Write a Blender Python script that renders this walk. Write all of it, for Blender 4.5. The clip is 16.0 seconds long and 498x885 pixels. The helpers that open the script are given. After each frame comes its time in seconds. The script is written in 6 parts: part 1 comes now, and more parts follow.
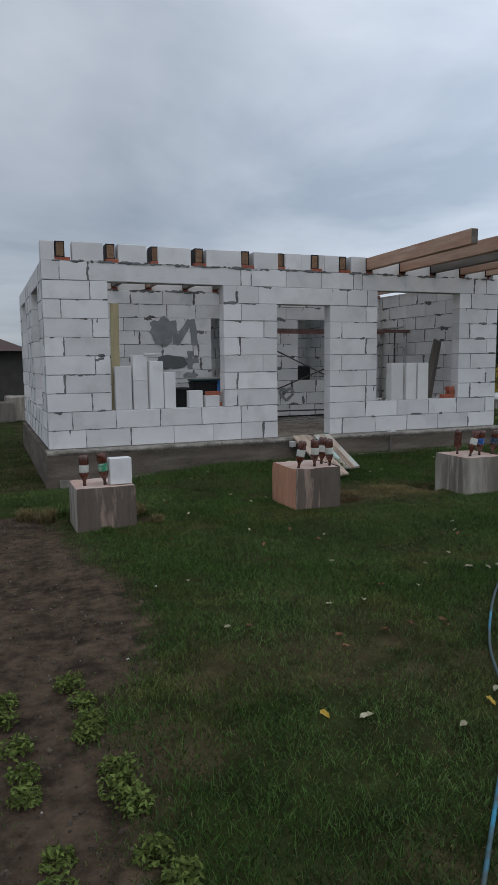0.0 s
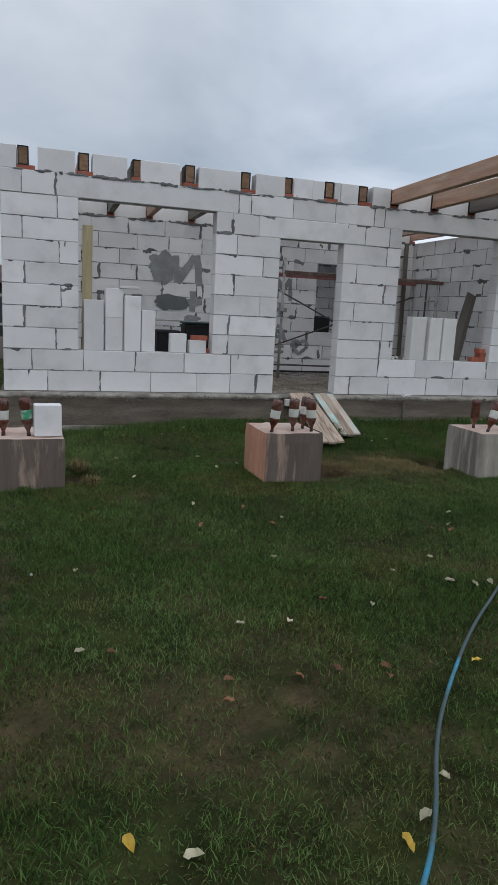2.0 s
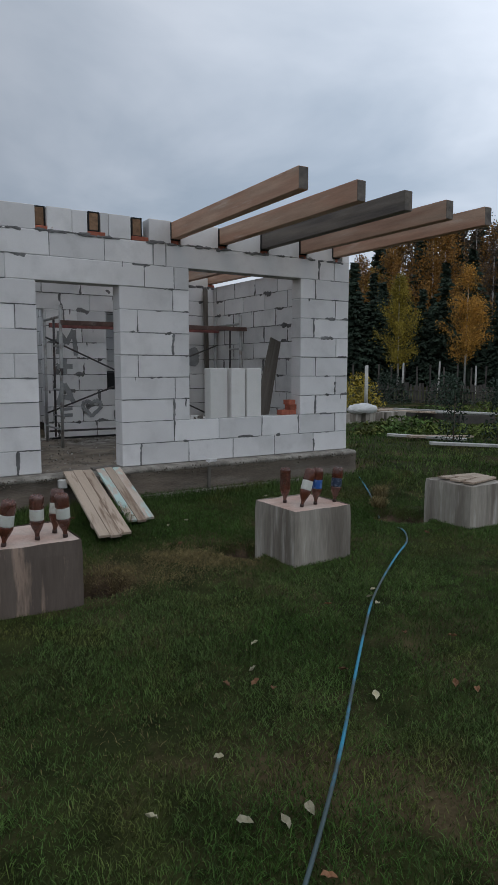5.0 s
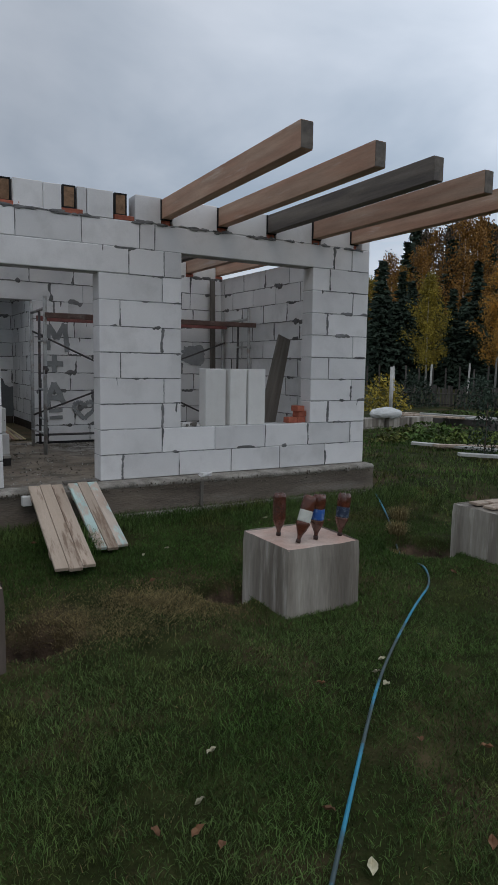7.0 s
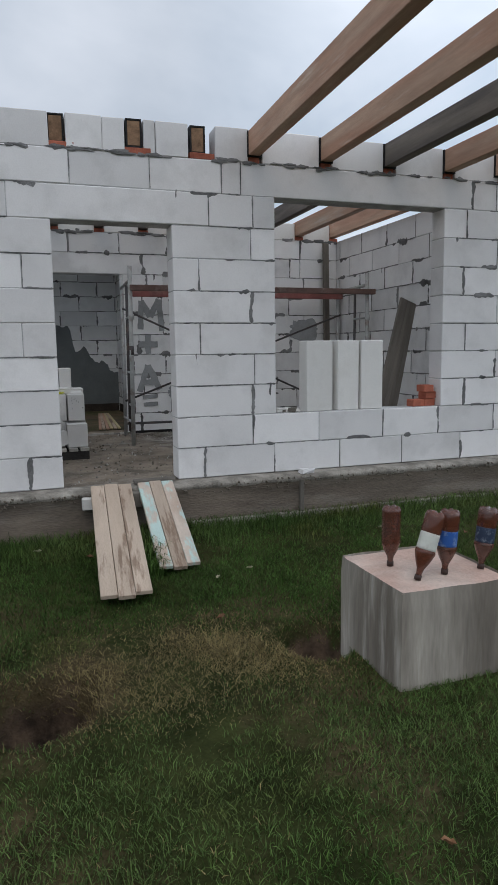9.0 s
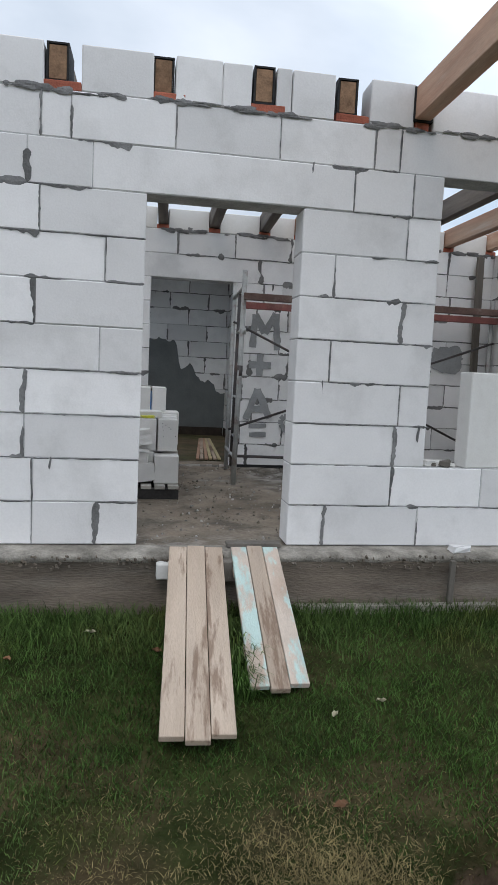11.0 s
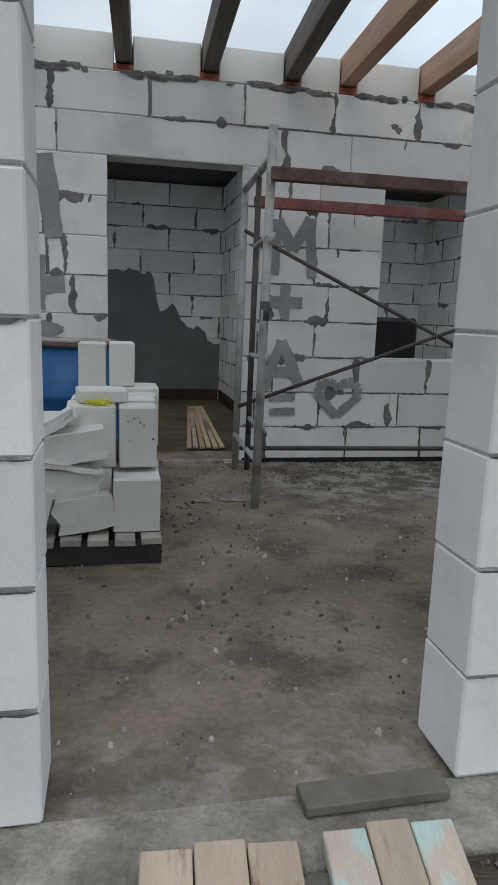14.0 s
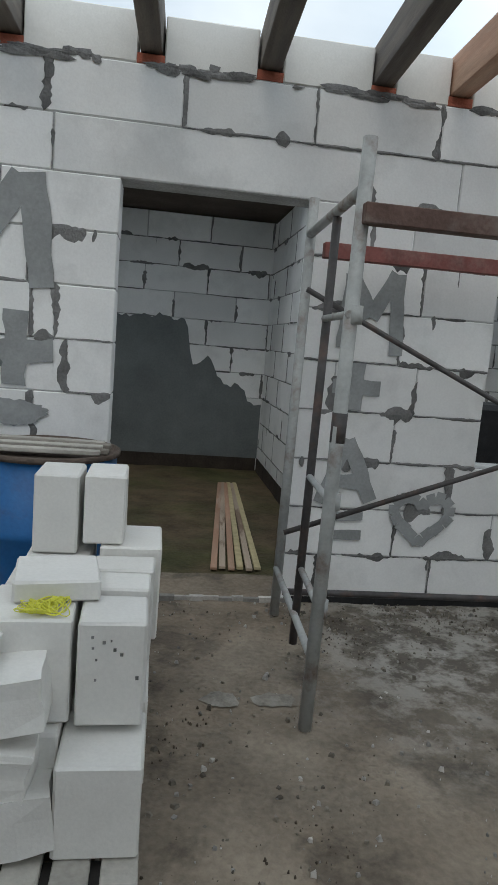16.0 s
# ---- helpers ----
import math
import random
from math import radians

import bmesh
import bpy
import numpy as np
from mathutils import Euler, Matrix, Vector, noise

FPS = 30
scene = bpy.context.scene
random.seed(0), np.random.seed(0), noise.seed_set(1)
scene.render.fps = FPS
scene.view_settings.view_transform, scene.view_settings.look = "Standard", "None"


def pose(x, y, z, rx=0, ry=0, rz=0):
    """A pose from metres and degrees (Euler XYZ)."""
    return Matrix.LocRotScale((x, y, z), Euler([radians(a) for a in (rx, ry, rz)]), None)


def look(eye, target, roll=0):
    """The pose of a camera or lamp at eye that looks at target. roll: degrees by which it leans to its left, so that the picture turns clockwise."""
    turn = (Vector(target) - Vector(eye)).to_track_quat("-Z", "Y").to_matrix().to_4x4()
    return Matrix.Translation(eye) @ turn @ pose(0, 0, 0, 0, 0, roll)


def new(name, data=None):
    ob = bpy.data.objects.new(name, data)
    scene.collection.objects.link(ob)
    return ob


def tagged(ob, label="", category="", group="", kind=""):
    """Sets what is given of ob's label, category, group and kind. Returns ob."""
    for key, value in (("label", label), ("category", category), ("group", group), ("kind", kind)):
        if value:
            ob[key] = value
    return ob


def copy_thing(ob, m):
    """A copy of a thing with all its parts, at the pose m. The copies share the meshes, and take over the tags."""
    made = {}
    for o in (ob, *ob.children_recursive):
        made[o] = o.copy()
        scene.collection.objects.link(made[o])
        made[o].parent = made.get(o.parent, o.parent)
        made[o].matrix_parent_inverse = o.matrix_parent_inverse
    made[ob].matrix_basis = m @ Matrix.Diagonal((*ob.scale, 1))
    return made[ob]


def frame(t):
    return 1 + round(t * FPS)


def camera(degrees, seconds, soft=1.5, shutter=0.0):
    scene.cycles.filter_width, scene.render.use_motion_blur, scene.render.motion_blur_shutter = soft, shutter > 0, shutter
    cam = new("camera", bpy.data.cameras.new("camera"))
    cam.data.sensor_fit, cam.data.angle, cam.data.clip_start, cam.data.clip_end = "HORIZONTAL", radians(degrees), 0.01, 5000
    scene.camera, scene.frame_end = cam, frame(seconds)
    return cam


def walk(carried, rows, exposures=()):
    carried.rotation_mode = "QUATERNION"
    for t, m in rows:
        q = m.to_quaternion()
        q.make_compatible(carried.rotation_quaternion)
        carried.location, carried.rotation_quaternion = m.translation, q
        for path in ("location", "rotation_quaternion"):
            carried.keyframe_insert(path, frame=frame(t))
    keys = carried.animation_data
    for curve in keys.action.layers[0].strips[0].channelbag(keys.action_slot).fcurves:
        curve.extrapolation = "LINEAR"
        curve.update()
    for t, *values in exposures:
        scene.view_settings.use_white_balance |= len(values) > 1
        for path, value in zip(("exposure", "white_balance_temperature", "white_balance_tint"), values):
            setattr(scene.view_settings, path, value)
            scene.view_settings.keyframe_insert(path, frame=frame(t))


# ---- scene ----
cam = camera(41.0, 16.0)
PATH = [
    (0, (-0.112, 0.094, 1.718), (0.625, 1.938, 1.476), -0.6),
    (0.5, (0.161, 0.273, 1.699), (0.908, 2.104, 1.401), 1.9),
    (1, (0.454, 0.483, 1.647), (1.225, 2.3, 1.32), -0.6),
    (1.5, (0.658, 0.825, 1.628), (1.379, 2.637, 1.186), 0.6),
    (2, (1.025, 1.009, 1.595), (1.641, 2.873, 1.215), 2.9),
    (2.5, (1.315, 1.339, 1.577), (2.144, 3.123, 1.219), 0.8),
    (3, (1.524, 1.628, 1.528), (2.423, 3.369, 1.126), 1.9),
    (3.5, (1.855, 1.782, 1.614), (2.65, 3.59, 1.3), 0.5),
    (4, (2.003, 1.943, 1.667), (3.01, 3.656, 1.444), 2.4),
    (6.5, (2.758, 2.928, 1.679), (3.822, 4.607, 1.454), -1.0),
    (7, (3.024, 3.096, 1.699), (4.02, 4.816, 1.471), 0.9),
    (7.5, (3.313, 3.319, 1.566), (4.167, 5.11, 1.317), -1.0),
    (8, (3.437, 3.623, 1.664), (4.306, 5.404, 1.394), -0.4),
    (8.5, (3.647, 3.869, 1.611), (4.372, 5.716, 1.353), -0.4),
    (9, (3.835, 4.157, 1.584), (4.471, 6.034, 1.312), -0.8),
    (9.5, (3.909, 4.535, 1.578), (4.598, 6.394, 1.31), -2.1),
    (10, (4.05, 4.81, 1.568), (4.549, 6.736, 1.361), -1.5),
    (12.5, (4.102, 6.806, 1.634), (4.396, 8.757, 1.311), 4.2),
    (13, (4.19, 7.209, 1.631), (4.493, 9.15, 1.258), 4.2),
    (13.5, (4.245, 7.67, 1.583), (4.633, 9.616, 1.332), 2.4),
    (14, (4.249, 8.194, 1.575), (4.64, 10.12, 1.206), 2.0),
    (14.5, (4.362, 8.668, 1.601), (4.639, 10.613, 1.228), 3.0),
    (15, (4.353, 9.033, 1.674), (4.545, 10.988, 1.298), 2.6),
    (15.5, (4.398, 9.277, 1.851), (4.586, 11.227, 1.448), 3.5),
    (16, (4.411, 9.558, 1.859), (4.697, 11.516, 1.568), 4.7),
]
EXPOSURES = [(0.0, -0.80, 6470, 12.5), (1.0, -0.55, 6520, 12.5), (1.5, -0.54, 6580, 12.5), (2.5, -0.5, 6520, 12.5), (3.5, -0.62, 6470, 12.5), (4.0, -0.75, 6470, 12.5), (6.5, -0.98, 6520, 12.5), (7.0, -0.95, 6520, 12.5), (8.0, -0.4, 6620, 12.5), (9.0, -0.43, 6600, 12.5), (10.0, -0.25, 6600, 12.5),
             (12.5, 0.12, 6600, 11), (13.5, -0.32, 6600, 10), (14.0, -0.25, 6650, 9), (14.5, 0.15, 6850, 8), (15.0, 0.9, 6950, 7), (15.5, 0.85, 6850, 7), (16.0, 0.02, 6700, 7)]
walk(cam, [(t, look(eye, target, roll)) for t, eye, target, roll in PATH], EXPOSURES)


# ---- world, sun ----
SUN_EL, SUN_AZ = 52.0, 200.0
world = bpy.data.worlds.new("overcast_sky")
scene.world = world
world.use_nodes = True
wn, wl = world.node_tree.nodes, world.node_tree.links
wn.clear()


def wnode(kind, **kw):
    n = wn.new(kind)
    for k, v in kw.items():
        n.inputs[k].default_value = v
    return n


w_out = wn.new("ShaderNodeOutputWorld")
w_bg = wn.new("ShaderNodeBackground")
w_sky = wn.new("ShaderNodeTexSky")
w_sky.sky_type = "NISHITA"
w_sky.sun_disc = False
w_sky.sun_elevation, w_sky.sun_rotation = radians(SUN_EL), radians(SUN_AZ)
w_tc = wn.new("ShaderNodeTexCoord")
w_sep = wn.new("ShaderNodeSeparateXYZ")
wl.new(w_tc.outputs["Generated"], w_sep.inputs[0])
# cloud layer: the direction laid onto a flat sheet overhead
w_h = wn.new("ShaderNodeMath"); w_h.operation = "MAXIMUM"; w_h.inputs[1].default_value = 0.0
wl.new(w_sep.outputs["Z"], w_h.inputs[0])
w_off = wn.new("ShaderNodeMath"); w_off.operation = "ADD"; w_off.inputs[1].default_value = 0.16
wl.new(w_h.outputs[0], w_off.inputs[0])
w_comb = wn.new("ShaderNodeCombineXYZ")
for i, ax in enumerate("XY"):
    d = wn.new("ShaderNodeMath"); d.operation = "DIVIDE"
    wl.new(w_sep.outputs[ax], d.inputs[0]); wl.new(w_off.outputs[0], d.inputs[1])
    wl.new(d.outputs[0], w_comb.inputs[i])
w_noise = wnode("ShaderNodeTexNoise", Scale=0.75, Detail=6.0, Roughness=0.52, Distortion=0.35)
wl.new(w_comb.outputs[0], w_noise.inputs["Vector"])
w_ramp = wn.new("ShaderNodeValToRGB")
w_ramp.color_ramp.elements[0].position, w_ramp.color_ramp.elements[0].color = 0.34, (0.305, 0.372, 0.445, 1)
w_ramp.color_ramp.elements[1].position, w_ramp.color_ramp.elements[1].color = 0.66, (0.615, 0.672, 0.738, 1)
wl.new(w_noise.outputs["Fac"], w_ramp.inputs[0])
# an overcast dome is brighter overhead than at the horizon
w_zen = wn.new("ShaderNodeMapRange")
w_zen.inputs["From Min"].default_value, w_zen.inputs["From Max"].default_value = 0.05, 0.95
w_zen.inputs["To Min"].default_value, w_zen.inputs["To Max"].default_value = 1.30, 2.2
wl.new(w_sep.outputs["Z"], w_zen.inputs["Value"])
w_mul = wn.new("ShaderNodeVectorMath"); w_mul.operation = "SCALE"
# the cloud is thinner and brighter towards the north-east
w_east = wn.new("ShaderNodeMapRange")
w_east.inputs["From Min"].default_value, w_east.inputs["From Max"].default_value = 0.2, 0.85
w_east.inputs["To Min"].default_value, w_east.inputs["To Max"].default_value = 0.90, 1.8
wl.new(w_sep.outputs["X"], w_east.inputs["Value"])
w_both = wn.new("ShaderNodeMath"); w_both.operation = "MULTIPLY"
wl.new(w_zen.outputs[0], w_both.inputs[0]); wl.new(w_east.outputs[0], w_both.inputs[1])
wl.new(w_ramp.outputs["Color"], w_mul.inputs[0]); wl.new(w_both.outputs[0], w_mul.inputs["Scale"])
w_skyd = wn.new("ShaderNodeVectorMath"); w_skyd.operation = "SCALE"; w_skyd.inputs["Scale"].default_value = 0.02
wl.new(w_sky.outputs[0], w_skyd.inputs[0])
w_add = wn.new("ShaderNodeVectorMath"); w_add.operation = "ADD"
wl.new(w_mul.outputs[0], w_add.inputs[0]); wl.new(w_skyd.outputs[0], w_add.inputs[1])
wl.new(w_add.outputs[0], w_bg.inputs["Color"])
w_bg.inputs["Strength"].default_value = 1.0
wl.new(w_bg.outputs[0], w_out.inputs[0])

sun = new("sun", bpy.data.lights.new("sun", "SUN"))
sun.data.energy, sun.data.angle, sun.data.color = 0.6, radians(40), (1.0, 0.97, 0.93)
sun.matrix_world = pose(0, 0, 20, 90 - SUN_EL, 0, 180 - SUN_AZ)


# ---- materials ----
def material(name, base, rough=0.8, vary=0.15, scale=6.0, fine=60.0, bump=0.3, tint=None, tint_amount=0.0,
             rand=0.0, island=False, stretch=(1, 1, 1), metal=0.0, transmission=0.0, stain=None, stain_amount=0.0, stain_scale=1.2, stain_at=(0.52, 0.68), spec=0.3):
    """A plain weathered surface: base colour, broad and fine variation, a stain and a bump."""
    m = bpy.data.materials.new(name)
    m.use_nodes = True
    n, l = m.node_tree.nodes, m.node_tree.links
    p = n["Principled BSDF"]
    p.inputs["Roughness"].default_value = rough
    p.inputs["Metallic"].default_value = metal
    p.inputs["Specular IOR Level"].default_value = spec
    p.inputs["Transmission Weight"].default_value = transmission
    tc = n.new("ShaderNodeTexCoord")
    mp = n.new("ShaderNodeMapping"); mp.inputs["Scale"].default_value = stretch
    l.new(tc.outputs["Object"], mp.inputs[0])
    shift = n.new("ShaderNodeObjectInfo")
    sc = n.new("ShaderNodeVectorMath"); sc.operation = "ADD"
    cmb = n.new("ShaderNodeMath"); cmb.operation = "MULTIPLY"; cmb.inputs[1].default_value = 37.0
    l.new(shift.outputs["Random"], cmb.inputs[0])
    l.new(mp.outputs[0], sc.inputs[0]); l.new(cmb.outputs[0], sc.inputs[1])
    def nz(s, d=4.0, r=0.55):
        t = n.new("ShaderNodeTexNoise")
        t.inputs["Scale"].default_value, t.inputs["Detail"].default_value, t.inputs["Roughness"].default_value = s, d, r
        l.new(sc.outputs[0], t.inputs["Vector"])
        return t
    broad, grain = nz(scale), nz(fine, 3.0)
    val = n.new("ShaderNodeMath"); val.operation = "ADD"
    mr = n.new("ShaderNodeMapRange")
    mr.inputs["From Min"].default_value, mr.inputs["From Max"].default_value = 0.3, 0.7
    mr.inputs["To Min"].default_value, mr.inputs["To Max"].default_value = 1 - vary, 1 + vary
    l.new(broad.outputs["Fac"], mr.inputs["Value"])
    mg = n.new("ShaderNodeMapRange")
    mg.inputs["From Min"].default_value, mg.inputs["From Max"].default_value = 0.3, 0.7
    mg.inputs["To Min"].default_value, mg.inputs["To Max"].default_value = -vary * 0.5, vary * 0.5
    l.new(grain.outputs["Fac"], mg.inputs["Value"])
    l.new(mr.outputs[0], val.inputs[0]); l.new(mg.outputs[0], val.inputs[1])
    last = val.outputs[0]
    if rand:
        rn = n.new("ShaderNodeMapRange")
        rn.inputs["To Min"].default_value, rn.inputs["To Max"].default_value = 1 - rand, 1 + rand * 0.5
        if island:
            geo = n.new("ShaderNodeNewGeometry")
            l.new(geo.outputs["Random Per Island"], rn.inputs["Value"])
        else:
            l.new(shift.outputs["Random"], rn.inputs["Value"])
        mm = n.new("ShaderNodeMath"); mm.operation = "MULTIPLY"
        l.new(last, mm.inputs[0]); l.new(rn.outputs[0], mm.inputs[1])
        last = mm.outputs[0]
    colour = n.new("ShaderNodeRGB"); colour.outputs[0].default_value = (*base, 1)
    src = colour.outputs[0]
    def mix(a, b, fac):
        x = n.new("ShaderNodeMix"); x.data_type = "RGBA"
        l.new(a, x.inputs[6]); x.inputs[7].default_value = (*b, 1); l.new(fac, x.inputs[0])
        return x.outputs[2]
    if tint:
        tn = n.new("ShaderNodeMapRange")
        tn.inputs["From Min"].default_value, tn.inputs["From Max"].default_value = 0.42, 0.62
        tn.inputs["To Max"].default_value = tint_amount
        l.new(nz(scale * 0.45, 5.0).outputs["Fac"], tn.inputs["Value"])
        src = mix(src, tint, tn.outputs[0])
    if stain:
        tn = n.new("ShaderNodeMapRange")
        tn.inputs["From Min"].default_value, tn.inputs["From Max"].default_value = stain_at
        tn.inputs["To Max"].default_value = stain_amount
        l.new(nz(stain_scale, 8.0, 0.65).outputs["Fac"], tn.inputs["Value"])
        src = mix(src, stain, tn.outputs[0])
    vm = n.new("ShaderNodeVectorMath"); vm.operation = "SCALE"
    l.new(src, vm.inputs[0]); l.new(last, vm.inputs["Scale"])
    l.new(vm.outputs[0], p.inputs["Base Color"])
    if bump:
        b = n.new("ShaderNodeBump"); b.inputs["Strength"].default_value = bump; b.inputs["Distance"].default_value = 0.01
        ad = n.new("ShaderNodeMath"); ad.operation = "ADD"
        l.new(grain.outputs["Fac"], ad.inputs[0]); l.new(broad.outputs["Fac"], ad.inputs[1])
        l.new(ad.outputs[0], b.inputs["Height"]); l.new(b.outputs[0], p.inputs["Normal"])
    return m


M_BLOCK = material("aerated_block", (0.81, 0.795, 0.785), 0.95, 0.05, 2.5, 90, 0.10, rand=0.13, stain=(0.52, 0.51, 0.49), stain_amount=0.35, stain_scale=2.2)
M_BLOCK_IN = material("aerated_block_inside", (0.82, 0.82, 0.81), 0.95, 0.06, 2.5, 90, 0.09, rand=0.13, stain=(0.5, 0.5, 0.49), stain_amount=0.4, stain_scale=2.0)
M_BLOCK_WARM = material("aerated_block_loose", (0.76, 0.745, 0.71), 0.95, 0.06, 4, 110, 0.08, rand=0.08, stain=(0.5, 0.48, 0.44), stain_amount=0.3, stain_scale=4)
M_MORTAR = material("mortar", (0.19, 0.188, 0.185), 0.95, 0.3, 8, 80, 0.5, rand=0.35, island=True)
M_JOINT = material("joint_mortar", (0.46, 0.46, 0.455), 0.95, 0.3, 5, 80, 0.5)
M_SLURRY = material("cement_slurry", (0.30, 0.31, 0.31), 0.9, 0.16, 6, 70, 0.08)
M_WET = material("wet_plaster", (0.15, 0.165, 0.165), 0.7, 0.15, 3, 60, 0.3)
M_FOUND = material("foundation_concrete", (0.160, 0.130, 0.102), 0.85, 0.3, 2.5, 40, 0.6, tint=(0.105, 0.088, 0.069), tint_amount=0.8, stretch=(0.6, 0.6, 3.0), stain=(0.30, 0.28, 0.25), stain_amount=0.3, stain_scale=1.6)
M_CRUST = material("foundation_crust", (0.33, 0.305, 0.265), 0.95, 0.3, 9, 70, 0.9, tint=(0.16, 0.145, 0.122), tint_amount=0.7)
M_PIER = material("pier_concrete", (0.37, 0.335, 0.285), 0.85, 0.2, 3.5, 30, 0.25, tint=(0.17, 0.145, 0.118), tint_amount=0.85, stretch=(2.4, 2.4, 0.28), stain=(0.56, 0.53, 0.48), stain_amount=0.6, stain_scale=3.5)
M_PIER_DARK = material("pier_concrete_brown", (0.15, 0.118, 0.098), 0.85, 0.16, 2.0, 22, 0.2, tint=(0.085, 0.066, 0.053), tint_amount=0.8, stretch=(2.4, 2.4, 0.35), stain=(0.42, 0.30, 0.23), stain_amount=0.75, stain_scale=3.0, stain_at=(0.55, 0.64))
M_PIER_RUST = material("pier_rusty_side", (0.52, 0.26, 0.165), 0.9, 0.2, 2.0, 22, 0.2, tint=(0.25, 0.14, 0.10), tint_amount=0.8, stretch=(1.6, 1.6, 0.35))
M_PIER_RED = material("pier_brick_dust", (0.55, 0.38, 0.31), 0.95, 0.15, 6, 60, 0.4, tint=(0.62, 0.52, 0.45), tint_amount=0.7)
M_SLAB = material("slab_dirt", (0.205, 0.164, 0.122), 0.8, 0.32, 3.0, 40, 1.0, tint=(0.260, 0.220, 0.172), tint_amount=0.8, stain=(0.098, 0.079, 0.060), stain_amount=0.75, stain_scale=3.2, stain_at=(0.52, 0.62))
M_REARFLOOR = material("damp_earth_floor", (0.125, 0.090, 0.054), 0.8, 0.35, 4.0, 40, 0.9, tint=(0.060, 0.066, 0.024), tint_amount=0.8, stain=(0.06, 0.055, 0.03), stain_amount=0.7, stain_scale=2.5)
M_DIRT = material("floor_rubble", (0.22, 0.195, 0.16), 0.95, 0.3, 20, 90, 0.6, rand=0.6, island=True)
M_STONE = material("pale_chips", (0.42, 0.40, 0.37), 0.95, 0.2, 20, 90, 0.4, rand=0.6, island=True)
M_CLOD = material("dark_floor_clods", (0.105, 0.083, 0.062), 0.95, 0.3, 20, 90, 0.6, rand=0.5, island=True)
M_SOIL = material("dug_soil", (0.045, 0.035, 0.028), 0.95, 0.3, 6, 50, 0.9)
M_WOOD = material("treated_joist", (0.46, 0.27, 0.185), 0.75, 0.16, 3.0, 40, 0.25, stretch=(6, 0.6, 6), tint=(0.52, 0.36, 0.26), tint_amount=0.8, rand=0.15, stain=(0.60, 0.50, 0.42), stain_amount=0.6, stain_scale=1.4, stain_at=(0.57, 0.66))
M_GREYWOOD = material("weathered_joist", (0.19, 0.165, 0.14), 0.85, 0.2, 3.0, 40, 0.3, stretch=(8, 0.6, 8), tint=(0.10, 0.09, 0.085), tint_amount=0.7)
M_PLANK = material("raw_plank", (0.52, 0.415, 0.325), 0.8, 0.12, 2.5, 45, 0.4, stretch=(5, 0.7, 5), tint=(0.40, 0.31, 0.235), tint_amount=0.7, rand=0.12, stain=(0.22, 0.145, 0.10), stain_amount=0.8, stain_scale=2.2, stain_at=(0.53, 0.60))
M_PLANKPAINT = material("plank_with_worn_paint", (0.57, 0.48, 0.40), 0.8, 0.12, 2.5, 45, 0.4, stretch=(5, 1.6, 5), tint=(0.44, 0.30, 0.22), tint_amount=0.6, stain=(0.47, 0.62, 0.58), stain_amount=0.9, stain_scale=1.7, stain_at=(0.48, 0.55))
M_OLDBOARD = material("old_board", (0.20, 0.18, 0.155), 0.9, 0.2, 3, 40, 0.3, stretch=(6, 6, 0.7), rand=0.3)
M_YELLOWBOARD = material("yellow_board", (0.50, 0.42, 0.25), 0.85, 0.15, 3, 40, 0.2, stretch=(6, 6, 0.7))
M_ENDGRAIN = material("end_grain", (0.27, 0.165, 0.10), 0.9, 0.3, 20, 90, 0.3, rand=0.2)
M_FELT = material("bitumen_felt", (0.018, 0.018, 0.019), 0.7, 0.3, 20, 120, 0.3)
M_BRICK = material("red_brick", (0.43, 0.135, 0.085), 0.9, 0.2, 12, 90, 0.5, rand=0.2)
M_DRUM = material("blue_drum_paint", (0.02, 0.125, 0.33), 0.4, 0.15, 5, 60, 0.1, stain=(0.10, 0.07, 0.05), stain_amount=0.5, stain_scale=4)
M_TEAL = material("dark_teal_plastic", (0.018, 0.05, 0.052), 0.45, 0.15, 6, 60, 0.1)
M_WRAP = material("pale_plastic_sheet", (0.55, 0.6, 0.65), 0.35, 0.1, 8, 40, 0.5)
M_RIM = material("rusty_rim", (0.10, 0.075, 0.06), 0.7, 0.3, 15, 80, 0.4)
M_STEEL = material("grey_painted_steel", (0.40, 0.41, 0.40), 0.55, 0.15, 8, 60, 0.15, stain=(0.16, 0.08, 0.05), stain_amount=0.7, stain_scale=7)
M_DARKSTEEL = material("dark_steel_tube", (0.075, 0.07, 0.07), 0.5, 0.25, 10, 60, 0.15, stain=(0.14, 0.08, 0.06), stain_amount=0.6, stain_scale=9)
M_REDSTEEL = material("red_primer_steel", (0.23, 0.085, 0.075), 0.7, 0.25, 6, 60, 0.15, stain=(0.3, 0.25, 0.22), stain_amount=0.4, stain_scale=5)
M_BROWNBAR = material("brown_beam", (0.15, 0.095, 0.08), 0.8, 0.25, 6, 60, 0.2, stain=(0.33, 0.29, 0.26), stain_amount=0.6, stain_scale=4)
M_PALLET = material("pallet_wood", (0.42, 0.40, 0.36), 0.9, 0.2, 4, 50, 0.3, rand=0.25)
M_PALLETDARK = material("black_pallet_runner", (0.05, 0.047, 0.045), 0.9, 0.3, 6, 50, 0.3)
M_STRING = material("yellow_twine", (0.75, 0.74, 0.10), 0.6, 0.1, 10, 60, 0.0)
M_HOSE = material("blue_hose", (0.03, 0.24, 0.36), 0.45, 0.1, 10, 60, 0.0, stain=(0.055, 0.075, 0.07), stain_amount=0.95, stain_scale=0.8, stain_at=(0.40, 0.47))
